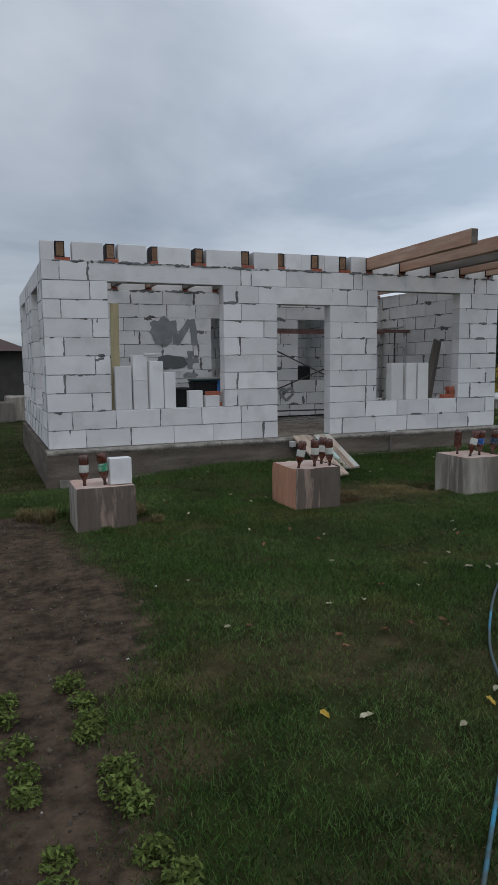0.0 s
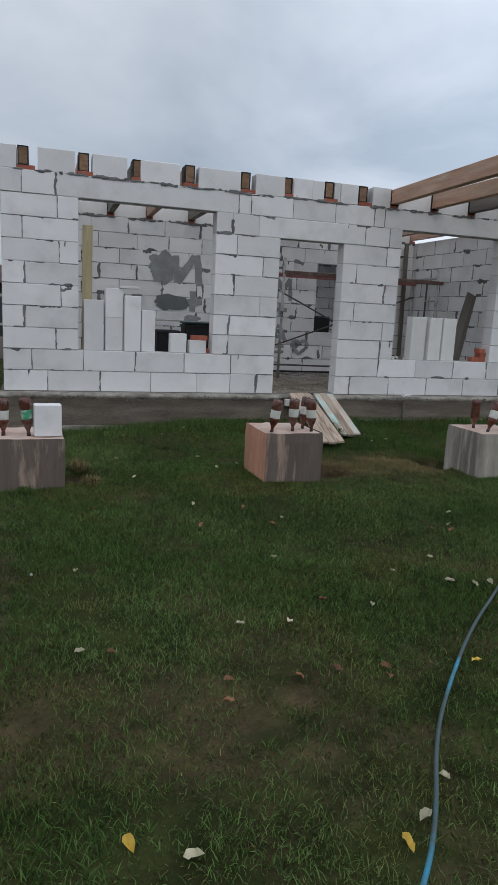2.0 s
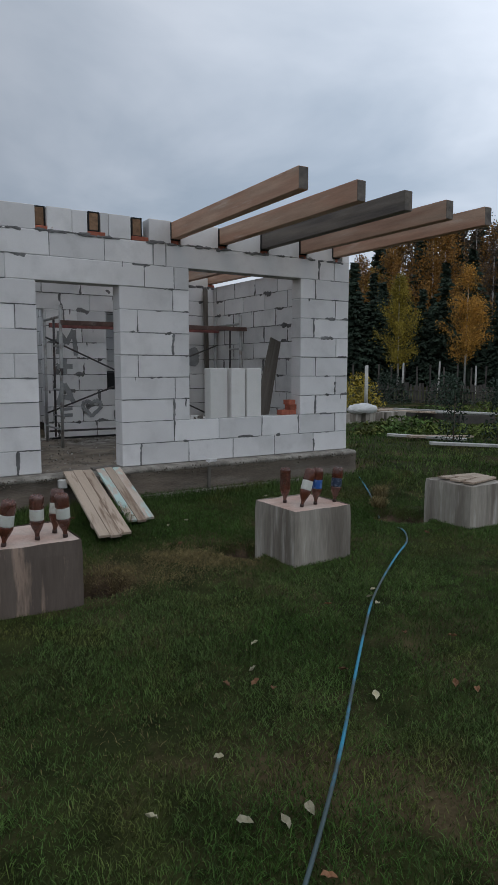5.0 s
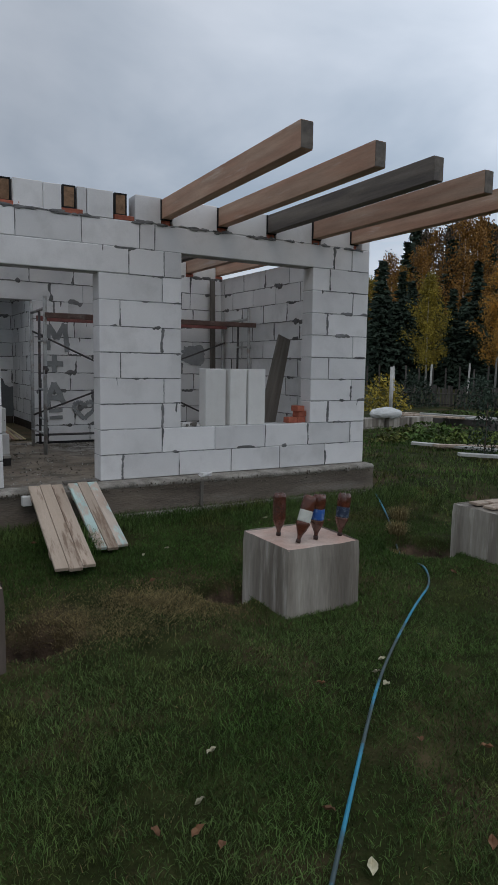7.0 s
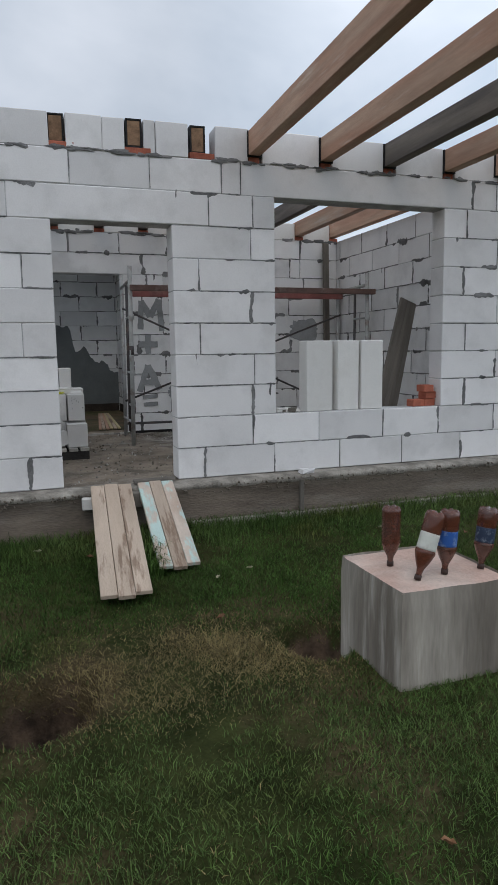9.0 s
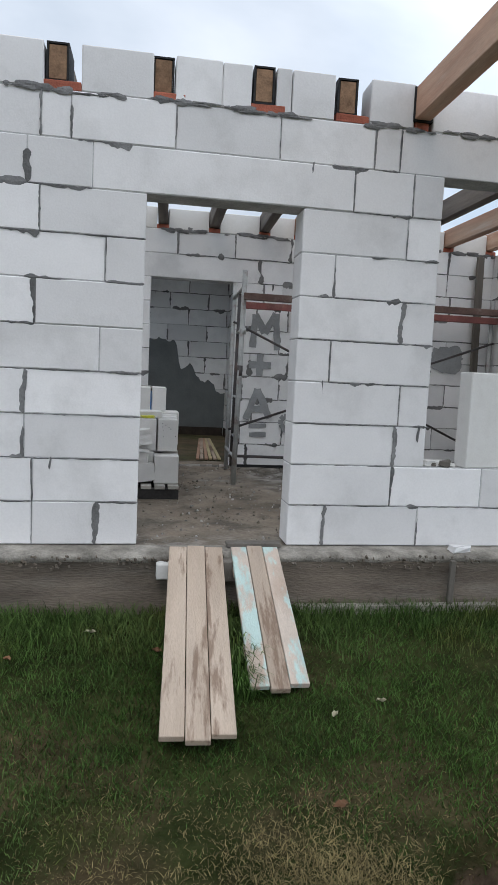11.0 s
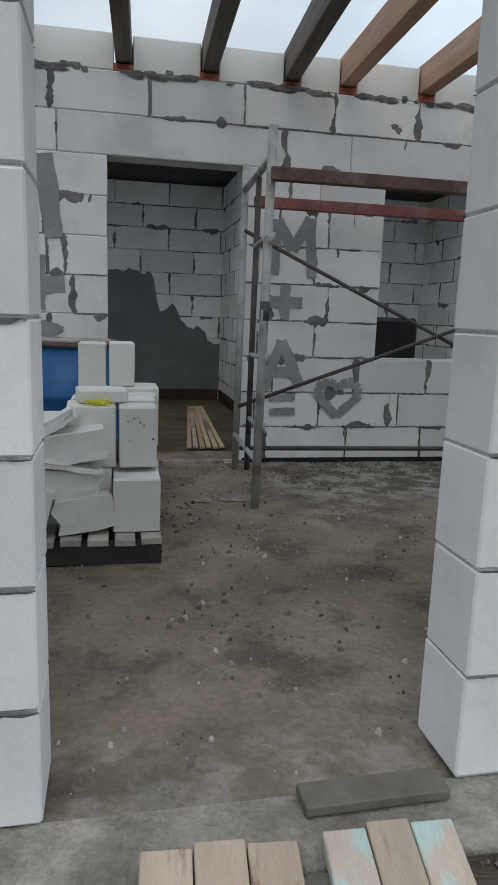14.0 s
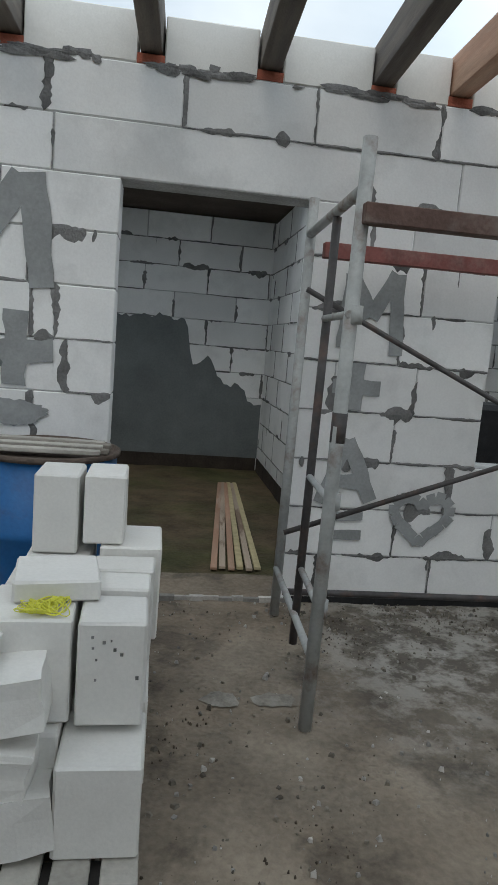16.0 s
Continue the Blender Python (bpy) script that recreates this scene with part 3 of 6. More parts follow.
def wall(name, label, along, start, end, face_at, thick, courses, openings=(), lintels=(), breaks=None, mat=None, smears=(1,), seed=1,
         shift=0.0, smear_rate=1.0, z0=FLOOR, loose=0.003, heavy=1.0):
    """Courses of blocks from start to end along x or y; face_at: the lower face across; openings (a, b, k0, k1) in courses; lintels (k, a, b)."""
    mat = mat or M_BLOCK
    r = random.Random(seed)
    top = tagged(new(name), label, "wall", kind="structure")
    core = bmesh.new()
    smear = bmesh.new()

    def place(u, v, z):
        return (u, v, z) if along == "x" else (v, u, z)

    def face(side):
        if side > 0:
            return lambda u, z, out: Vector(place(u, face_at - out, z))
        return lambda u, z, out: Vector(place(u, face_at + thick + out, z))

    for k in range(courses):
        segs = [(start, end)]
        for a, b, k0, k1 in openings:
            if k0 <= k < k1:
                segs = [s for c, d in segs for s in ((c, min(d, a)), (max(c, b), d)) if s[1] - s[0] > 0.02]
        zc = z0 + (k + 0.5) * H
        for c, d in segs:
            q = (c + 0.004 if c > start else c, d - 0.004 if d < end else d)
            p0, p1 = place(q[0], face_at + 0.005, zc - H / 2), place(q[1], face_at + thick - 0.005, zc + H / 2)
            add_box(core, *p0, *p1) if along == "x" else add_box(core, p0[0], p0[1], p0[2], p1[0], p1[1], p1[2])
            if breaks and k in breaks:
                cuts = [x for x in breaks[k] if c + 0.06 < x < d - 0.06]
            else:
                cuts, x = [], c + (0.625 if k % 2 else 0.31) + shift + r.uniform(-0.04, 0.04)
                while x < d - 0.09:
                    if x > c + 0.09:
                        cuts.append(x)
                    x += 0.625
            for kk, la, lb in lintels:
                if kk == k:
                    cuts = [x for x in cuts if x < la - 0.08 or x > lb + 0.08] + [x for x in (la, lb) if c + 0.05 < x < d - 0.05]
            cuts = [c] + sorted(cuts) + [d]
            for i, (x0, x1) in enumerate(zip(cuts, cuts[1:])):
                g = 0.0022
                l = x1 - x0 - (g if i else 0) - (g if i < len(cuts) - 2 else 0)
                xc = (x0 + (g if i else 0) + x1 - (g if i < len(cuts) - 2 else 0)) / 2
                ob = new("block", block_mesh(l, thick, H - 0.0045, mat))
                ob.parent = top
                out = r.uniform(-loose, loose)
                ob.matrix_basis = pose(*place(xc, face_at + thick / 2 + out, zc), 0, r.uniform(-0.15, 0.15), (0 if along == "x" else 90) + r.uniform(-0.25, 0.25))
                for side in smears:
                    f = face(side)
                    zl = zc - H / 2
                    bedded = k > 0 and not any(k == k1 and x0 < b - 0.02 and x1 > a + 0.02 for a, b, k0, k1 in openings)
                    if i and r.random() < 0.93:
                        base = r.choice((0.0035, 0.005, 0.007, 0.010, 0.014)) * heavy
                        ribbon(smear, f, (x0, zl), (x0 + r.uniform(-0.006, 0.006), zl + H * r.choice((1, 1, 1, 0.7))), base, base, r)
                    if bedded and r.random() < 0.8:
                        ribbon(smear, f, (x0, zl), (x1, zl), 0.0030 * heavy, 0.0036 * heavy, r)
                    for _ in range(r.choice((0, 0, 1, 1, 2)) if bedded else 0):
                        u, e = x0 + (x1 - x0) * r.uniform(0.0, 0.75), r.uniform(0.06, 0.30)
                        up, dn = r.choice((0.004, 0.008, 0.016)) * heavy, r.choice((0.006, 0.012, 0.022)) * heavy
                        ribbon(smear, f, (u, zl), (min(u + e, x1), zl), up, dn, r)
                    if bedded and r.random() < 0.13 * heavy:
                        u = x0 + (x1 - x0) * r.uniform(0.1, 0.9)
                        ribbon(smear, f, (u, zl + 0.01), (u + r.uniform(-0.01, 0.01), zl - r.uniform(0.03, 0.10)), 0.009, 0.009, r)
                    if r.random() < 0.015 * smear_rate:
                        cx, cz = x0 + (x1 - x0) * r.uniform(0.2, 0.8), zc + r.uniform(-0.1, 0.1)
                        for _ in range(3):
                            blob(smear, f, cx + r.uniform(-0.05, 0.05), cz + r.uniform(-0.03, 0.03), r.uniform(0.02, 0.06), r.uniform(0.012, 0.035), r)
    part("mortar_joint", core, M_JOINT, top, "grey mortar between the blocks")
    s = part("mortar_smear", smear, M_MORTAR, top, "grey squeezed-out mortar")
    s["kind"] = "stuff"
    return top


W1, DOOR, W2 = (1.56, 3.24, 2, 9), (4.10, 5.01, 0, 8), (5.87, 7.50, 2, 9)
FRONT = {
    0: [1.20, 1.82, 2.45, 3.05, 3.50, 3.86, 5.24, 5.85, 6.47, 7.10, 7.73],
    1: [1.02, 1.62, 2.25, 2.88, 3.50, 5.66, 6.27, 6.90, 7.48, 8.10],
    2: [1.30, 3.45, 5.66, 7.75], 3: [0.95, 3.45, 5.68, 8.10], 4: [1.36, 3.86, 5.22, 7.75], 5: [0.95, 3.5, 5.66, 8.10],
    6: [1.34, 3.88, 5.22, 7.72], 7: [0.93, 3.52, 5.66, 8.08], 8: [1.32, 3.45, 5.68, 7.74], 9: [0.93, 3.68, 4.25, 4.85, 5.42, 8.05],
}
wall("wall_front", "unfinished white aerated-concrete block wall with grey mortar joints", "x", XW, XE, YF, T, 10, [W1, DOOR, W2],
     [(9, 1.30, 3.52), (8, 3.80, 5.31), (9, 5.58, 7.80)], FRONT, M_BLOCK, (1, -1), 3, heavy=0.9)
INNER = {
    9: [1.35, 1.98, 2.60, 3.22, 3.84, 4.46, 5.09, 5.71, 6.32, 6.95, 7.56], 8: [1.5, 2.1, 2.75, 3.3, 3.91, 5.38, 5.84, 7.55], 7: [1.2, 1.83, 2.45, 3.08, 3.66, 5.42, 5.63, 7.6],
    6: [1.5, 2.12, 2.75, 3.37, 3.79, 5.36, 5.71, 7.38], 5: [1.2, 1.83, 2.45, 3.20, 3.81, 3.92, 5.22, 5.62, 7.6], 4: [1.5, 2.12, 2.75, 3.37, 3.98, 5.30, 5.73, 7.40],
    3: [1.2, 1.83, 2.45, 3.1, 3.83, 5.22, 5.64, 7.62], 2: [1.5, 2.12, 2.75, 3.37, 3.98, 5.34, 5.96, 6.53, 7.2], 1: [1.2, 1.83, 2.45, 3.08, 3.7, 5.22, 5.70, 6.25, 6.32, 6.9, 7.5],
    0: [1.5, 2.12, 2.75, 3.37, 3.98, 5.30, 5.92, 6.52, 7.15],
}
wall("wall_inner", "inner block wall with mortar smears and painted letters", "x", XW + T, XE - T, YB, T, 10,
     [(4.195, 5.12, 0, 8), (6.11, 7.15, 3, 8)], [(8, 3.885, 5.38), (8, 5.84, 7.4)], INNER, M_BLOCK_IN, (1,), 11, smear_rate=1.6, heavy=1.45)
wall("wall_west", "side wall of white aerated-concrete blocks with window openings", "y", YF + T, 14.6, XW, T, 10,
     [(10.2, 11.4, 2, 9), (12.9, 14.0, 2, 9)], [(9, 9.95, 11.65), (9, 12.65, 14.25)], None, M_BLOCK, (1,), 5)
wall("wall_east", "side wall of pale blocks with grey mortar joints", "y", YF + T, YR + T, XE - T, T, 10, (), (), None, M_BLOCK_IN, (1,), 6, smear_rate=1.2, heavy=1.3)
wall("wall_rear", "rear room wall of dim blocks with a dark plaster patch", "x", 3.0, XE - T, YR, T, 10, (), (), None, M_BLOCK_IN, (1,), 8, heavy=1.4)
wall("wall_partition", "partition of pale blocks in the rear room", "y", YB + T, YR, 5.51, T, 10, (), (), None, M_BLOCK_IN, (1,), 9)
wall("wall_rear_west", "plain block wall closing the rear room", "y", YB + T, YR + T, 2.8, T, 10, (), (), None, M_BLOCK_IN, (), 10)
wall("wall_back_west", "plain block wall closing the west room", "x", XW + T, 2.8, 14.4, T, 10, (), (), None, M_BLOCK_IN, (), 12)

# ---- foundation and slab ----
found = tagged(new("foundation"), "dark rough concrete strip foundation under the block walls", "foundation", kind="structure")


def strip(x0, y0, x1, y1):
    bm = bmesh.new()
    nx, ny = max(1, int((x1 - x0) / 0.12)), max(1, int((y1 - y0) / 0.12))
    vs = {}
    for lev, z in enumerate((-0.3, 0.1, 0.2, 0.3, 0.4, 0.49, 0.515)):
        for i in range(nx + 1):
            for j in range(ny + 1):
                if i in (0, nx) or j in (0, ny) or lev == 6:
                    x, y = x0 + (x1 - x0) * i / nx, y0 + (y1 - y0) * j / ny
                    d = 0.008 * noise.noise((x * 3 + 5, y * 3, z * 9)) + (0.010 if z < 0.3 else 0)
                    ox = -d if i == 0 else d if i == nx else 0
                    oy = -d if j == 0 else d if j == ny else 0
                    vs[lev, i, j] = bm.verts.new((x + ox, y + oy, z + (0.006 * noise.noise((x * 6, y * 6, 1)) if lev == 6 else 0)))
    for lev in range(6):
        for i in range(nx):
            for j in (0, ny):
                q = [vs[lev, i, j], vs[lev, i + 1, j], vs[lev + 1, i + 1, j], vs[lev + 1, i, j]]
                bm.faces.new(q if j == 0 else q[::-1]).smooth = True
        for j in range(ny):
            for i in (0, nx):
                q = [vs[lev, i, j], vs[lev, i, j + 1], vs[lev + 1, i, j + 1], vs[lev + 1, i, j]]
                bm.faces.new(q[::-1] if i == 0 else q).smooth = True
    for i in range(nx):
        for j in range(ny):
            bm.faces.new((vs[6, i, j], vs[6, i + 1, j], vs[6, i + 1, j + 1], vs[6, i, j + 1]))
    return bm


part("footing", strip(XW - 0.05, YF - 0.15, XE + 0.05, 14.65), M_FOUND, found)
part("footing", strip(2.75, 14.66, XE + 0.05, YR + T + 0.05), M_FOUND, found)
crust = bmesh.new()
rc = random.Random(21)
rows = []
for i in range(int((XE - XW + 0.1) / 0.03) + 1):
    x = XW - 0.05 + 0.03 * i
    n1, n2 = noise.noise((x * 5, 0, 1)), noise.noise((x * 17, 0, 2))
    out = 0.160 + 0.014 * n1 + 0.010 * n2
    rows.append([crust.verts.new(p) for p in ((x, YF - out + 0.012, 0.482 + 0.018 * n2 + 0.012 * n1), (x, YF - out - 0.004, 0.505 + 0.012 * n2), (x, YF - out, 0.526 + 0.006 * n1),
                                              (x, YF - out * 0.8, 0.541 + 0.005 * n2), (x, YF - 0.05, 0.543 + 0.006 * n1), (x, YF + 0.01, 0.546))])
for a, b in zip(rows, rows[1:]):
    for i in range(5):
        crust.faces.new((a[i], b[i], b[i + 1], a[i + 1])).smooth = True
part("cement_ledge", crust, M_CRUST, found, "rough pale cement ledge under the wall")
lump = bmesh.new()
for _ in range(380):
    x = rc.uniform(XW, XE)
    s = rc.uniform(0.003, 0.009)
    m = pose(x, YF - 0.17 - rc.uniform(0, 0.012), 0.50 - rc.uniform(-0.03, 0.05), rc.uniform(0, 90), rc.uniform(0, 90), rc.uniform(0, 90))
    add_box(lump, -s, -s, -s * 0.6, s, s, s * 0.6, m)
part("cement_crumb", lump, M_FOUND, found)["kind"] = "stuff"
footer = bmesh.new()
add_box(footer, 5.05, YF - 0.22, 0.10, 8.2, YF - 0.16, 0.235)
add_box(footer, 0.8, YF - 0.21, 0.0, 3.6, YF - 0.16, 0.15)
part("form_board_edge", footer, M_CRUST, found, "pale poured edge at the foot of the foundation")


def build_floor():
    nx, ny = 130, 120
    x0, x1, y0, y1 = XW + 0.02, XE - 0.02, YF + 0.0, YR + 0.1
    verts = []
    for j in range(ny + 1):
        for i in range(nx + 1):
            x, y = x0 + (x1 - x0) * i / nx, y0 + (y1 - y0) * j / ny
            verts.append((x, y, FLOOR - 0.012 + 0.010 * noise.noise((x * 2.5, y * 2.5, 0)) + 0.006 * noise.noise((x * 9, y * 9, 2)) + (0.01 if y > YB + 0.2 else 0)))
    faces = [(j * (nx + 1) + i, j * (nx + 1) + i + 1, (j + 1) * (nx + 1) + i + 1, (j + 1) * (nx + 1) + i) for j in range(ny) for i in range(nx)
             if not (verts[j * (nx + 1) + i][0] < 2.7 and verts[j * (nx + 1) + i][1] > 14.5)]
    me = bpy.data.meshes.new("floor")
    me.from_pydata(verts, [], faces)
    me.materials.append(M_SLAB)
    me.materials.append(M_REARFLOOR)
    cement = me.attributes.new("cement", "FLOAT", "POINT")
    for k, (x, y, z) in enumerate(verts):
        e = 0.3 * noise.noise((x * 2.1, y * 2.1, 11))
        cement.data[k].value = 0.8 * smooth(4.95, 5.5, x + e) * smooth(11.3, 12.1, y + e) + 0.35 * smooth(9.85, 9.55, y + e)
    for p in me.polygons:
        p.use_smooth = True
        p.material_index = 1 if p.center.y > YB + 0.34 else 0
    tagged(new("floor", me), "dirty rough concrete floor slab with damp brown stains", "floor", kind="structure")


build_floor()


def crumbs(name, label, mat, n, area, smin, smax, seed, dens=None, base=FLOOR - 0.012):
    r = random.Random(seed)
    verts, faces = [], []
    for _ in range(n):
        x, y = r.uniform(area[0], area[2]), r.uniform(area[1], area[3])
        if dens and r.random() > dens(x, y):
            continue
        s = smin + (smax - smin) * r.random() ** 3
        i = len(verts)
        a = r.uniform(0, 6.28)
        z = base if base is not None else height(x, y)
        for q in range(4):
            verts.append((x + math.cos(a + q * 1.57) * s * r.uniform(0.6, 1.2), y + math.sin(a + q * 1.57) * s * r.uniform(0.6, 1.2), z - 0.004))
        for q in range(4):
            verts.append((x + math.cos(a + q * 1.57) * s * r.uniform(0.3, 0.8), y + math.sin(a + q * 1.57) * s * r.uniform(0.3, 0.8), z + s * r.uniform(0.5, 1.0)))
        faces += [(i, i + 1, i + 5, i + 4), (i + 1, i + 2, i + 6, i + 5), (i + 2, i + 3, i + 7, i + 6), (i + 3, i, i + 4, i + 7), (i + 4, i + 5, i + 6, i + 7)]
    me = bpy.data.meshes.new(name)
    me.from_pydata(verts, [], faces)
    me.materials.append(mat)
    return tagged(new(name, me), label, "rubble", kind="stuff")


crumbs("floor_rubble", "brown soil crumbs and grit on the slab", M_DIRT, 9000, (1.0, 9.5, 8.0, 12.8), 0.002, 0.016, 31,
       lambda x, y: 0.3 + 0.9 * noise.noise((x * 1.8, y * 1.8, 7)) + 0.35 * smooth(12.0, 12.8, y))
crumbs("dark_clod", "dark brown clods trodden onto the slab", M_CLOD, 7000, (2.6, 9.6, 7.6, 12.7), 0.002, 0.007, 37, lambda x, y: max(0, 0.2 + 1.3 * noise.noise((x * 2.3, y * 2.3, 17))))
crumbs("pale_chip", "pale mortar and block chips on the slab", M_STONE, 2600, (1.0, 9.5, 8.0, 12.8), 0.002, 0.015, 32)
crumbs("wall_foot_rubble", "dark mortar lumps along the foot of the wall", M_DIRT, 3600, (5.1, 12.1, 8.0, 12.84), 0.002, 0.009, 33, lambda x, y: 0.2 + 0.8 * smooth(12.1, 12.8, y))
crumbs("soil_clod", "small soil clods and twigs on the bare strip", M_CLOD, 4200, (-1.2, 1.4, 1.6, 7.6), 0.003, 0.018, 34, lambda x, y: bare(x, y), None)
crumbs("soil_chip", "pale chips on the bare soil", M_STONE, 110, (-1.0, 1.6, 2.0, 7.8), 0.003, 0.012, 35, lambda x, y: bare(x, y) + 0.15, None)

# damp-proof band and foam at the foot of the inner walls
band = bmesh.new()
add_box(band, XW + T, YB - 0.012, FLOOR - 0.03, 4.17, YB - 0.002, FLOOR + 0.022)
add_box(band, 5.14, YB - 0.012, FLOOR - 0.03, XE - T, YB - 0.002, FLOOR + 0.022)
part("trim_damp_course", band, M_FELT)
tagged(bpy.data.objects["trim_damp_course"], "black damp-proof felt under the inner wall", "trim", kind="structure")
sb = bmesh.new()
rs = random.Random(4)
px = 4.23
while px < 5.1:
    w = rs.uniform(0.03, 0.09)
    add_box(sb, px, YB - 0.012 - rs.uniform(0, 0.02), FLOOR - 0.02, px + w, YB + 0.004, FLOOR + rs.uniform(0.004, 0.014))
    px += w
part("trim_threshold", sb, M_STONE)
tagged(bpy.data.objects["trim_threshold"], "thin ragged white mortar line at the threshold", "trim", kind="structure")
bandr = bmesh.new()
add_box(bandr, 3.02, YR - 0.012, FLOOR - 0.02, 5.49, YR - 0.002, FLOOR + 0.13)
add_box(bandr, 5.498, YB + T + 0.01, FLOOR - 0.02, 5.508, YR - 0.013, FLOOR + 0.13)
part("trim_rear_base", bandr, M_SOIL)
tagged(bpy.data.objects["trim_rear_base"], "dark waterproofed strip along the rear room's walls", "trim", kind="structure")

# assumed partial ceiling, set back and dark to dim the far wall's top
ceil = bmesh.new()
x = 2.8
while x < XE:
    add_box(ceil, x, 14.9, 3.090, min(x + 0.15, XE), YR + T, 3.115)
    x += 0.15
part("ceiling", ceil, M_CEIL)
tagged(bpy.data.objects["ceiling"], "assumed dark ceiling boards over the back of the rear rooms", "ceiling", kind="structure")


# ---- painted letters and plaster patches ----
def stroke(bm, p, q, w, y, r):
    p, q = Vector(p), Vector(q)
    d = (q - p).normalized()
    nrm = Vector((-d.y, d.x))
    n = max(1, min(7, int((q - p).length / 0.05)))
    a, b = [], []
    for i in range(n + 1):
        c = p.lerp(q, i / n)
        u, v = c + nrm * w * r.uniform(0.42, 0.58), c - nrm * w * r.uniform(0.42, 0.58)
        a.append(bm.verts.new((u.x, y, u.y)))
        b.append(bm.verts.new((v.x, y, v.y)))
    for i in range(n):
        bm.faces.new((a[i], b[i], b[i + 1], a[i + 1]))


def letters(name, label, strokes, w, y):
    bm = bmesh.new()
    r = random.Random(len(name))
    for k, (p, q) in enumerate(strokes):
        stroke(bm, p, q, w, y - 0.0004 * k, r)
    tagged(part(name, bm, M_SLURRY), label, "graffiti", kind="structure")


YG = YB - 0.0075
letters("trim_letter_m", "grey cement letter M painted on the block wall", [((5.32, 1.88), (5.345, 2.24)), ((5.345, 2.24), (5.45, 2.04)), ((5.45, 2.04), (5.57, 2.26)), ((5.57, 2.26), (5.60, 1.86))], 0.075, YG)
letters("trim_plus_sign", "grey cement plus sign painted on the block wall", [((5.29, 1.69), (5.54, 1.69)), ((5.415, 1.57), (5.415, 1.81))], 0.075, YG)
letters("trim_letter_a", "grey cement letter A painted on the block wall", [((5.28, 1.08), (5.405, 1.42)), ((5.405, 1.42), (5.55, 1.10)), ((5.34, 1.20), (5.50, 1.20))], 0.075, YG)
letters("trim_equals_sign", "grey cement equals sign painted on the block wall", [((5.32, 1.01), (5.52, 1.02)), ((5.33, 0.91), (5.52, 0.92))], 0.05, YG)
heart = [((0.20 * math.sin(a) ** 3) * 1.0, 0.0145 * (13 * math.cos(a) - 5 * math.cos(2 * a) - 2 * math.cos(3 * a) - math.cos(4 * a))) for a in [i * math.tau / 22 for i in range(23)]]
letters("trim_heart", "grey cement heart outline painted on the block wall", [((5.84 + a[0] * 0.8, 1.03 + a[1] * 0.62), (5.84 + b[0] * 0.8, 1.03 + b[1] * 0.62)) for a, b in zip(heart, heart[1:])], 0.062, YG)
letters("trim_letter_i", "grey cement Cyrillic letter painted on the block wall", [((3.42, 2.52), (3.46, 2.06)), ((3.46, 2.06), (3.76, 2.53)), ((3.80, 2.55), (3.86, 2.04))], 0.12, YG)
letters("trim_plus_mark", "grey cement cross painted on the block wall", [((3.56, 1.73), (3.92, 1.75)), ((3.74, 1.58), (3.75, 1.93))], 0.11, YG)


def patch(name, label, mat, y, cx, cz, w, h, seed, floor_to=None):
    bm = bmesh.new()
    r = random.Random(seed)
    n = 46
    mid = bm.verts.new((cx, y - 0.002, cz))
    ring = []
    for i in range(n):
        a = i * math.tau / n
        k = 1 + 0.30 * noise.noise((math.cos(a) * 1.6, math.sin(a) * 1.6, seed)) + 0.22 * noise.noise((math.cos(a) * 5, math.sin(a) * 5, seed + 3)) + r.uniform(-0.04, 0.04)
        ring.append(bm.verts.new((cx + math.cos(a) * w * k, y, cz + math.sin(a) * h * k)))
    for i in range(n):
        bm.faces.new((mid, ring[(i + 1) % n], ring[i]))
    tagged(part(name, bm, mat), label, "plaster", kind="structure")


patch("trim_slurry_patch", "grey cement patch on the inner wall", M_SLURRY, YG - 0.003, 3.20, 2.32, 0.24, 0.26, 3)
patch("trim_slurry_patch_low", "grey cement patch on the inner wall", M_WET, YG - 0.003, 3.36, 1.72, 0.34, 0.13, 8)
patch("trim_slurry_patch_mid", "grey cement patch on the inner wall", M_SLURRY, YG - 0.004, 3.74, 1.45, 0.16, 0.06, 5)
patch("trim_slurry_patch_east", "grey cement smear on the inner wall", M_SLURRY, YG - 0.003, 7.62, 1.86, 0.22, 0.16, 13)


def rear_patch():
    r = random.Random(2)
    edge = []
    for i in range(61):
        x = 3.3 + 2.2 * i / 60
        z = 2.06 - 0.42 * smooth(4.66, 4.78, x) - 0.22 * smooth(4.9, 5.2, x) - 0.16 * smooth(5.2, 5.45, x) + 0.10 * noise.noise((x * 6, 0, 1)) + 0.06 * noise.noise((x * 21, 0, 2))
        edge.append((x, z))
    bm = bmesh.new()
    top = [bm.verts.new((x, YR - 0.009, z)) for x, z in edge]
    low = [bm.verts.new((x, YR - 0.009, FLOOR + 0.13)) for x, z in edge]
    for i in range(60):
        bm.faces.new((low[i], low[i + 1], top[i + 1], top[i]))
    tagged(part("trim_rear_plaster", bm, M_WET), "dark grey damp plaster coat on the lower rear wall", "plaster", kind="structure")


rear_patch()

# ---- blocks on top of the wall between the joists ----
ZT = FLOOR + 10 * H


def loose_block(name, label, x0, y0, z0, x1, y1, z1, group="", mat=None, turn=0.0, chip=0.0, seed=0, tilt=0.0):
    l, w, h = x1 - x0, y1 - y0, z1 - z0
    bm = box(-l / 2, -w / 2, 0, l / 2, w / 2, h, 0.006, chip, seed)
    return tagged(part(name, bm, mat or M_BLOCK, None, "", pose((x0 + x1) / 2, (y0 + y1) / 2, z0, 0, tilt, turn)), label, "block", group)


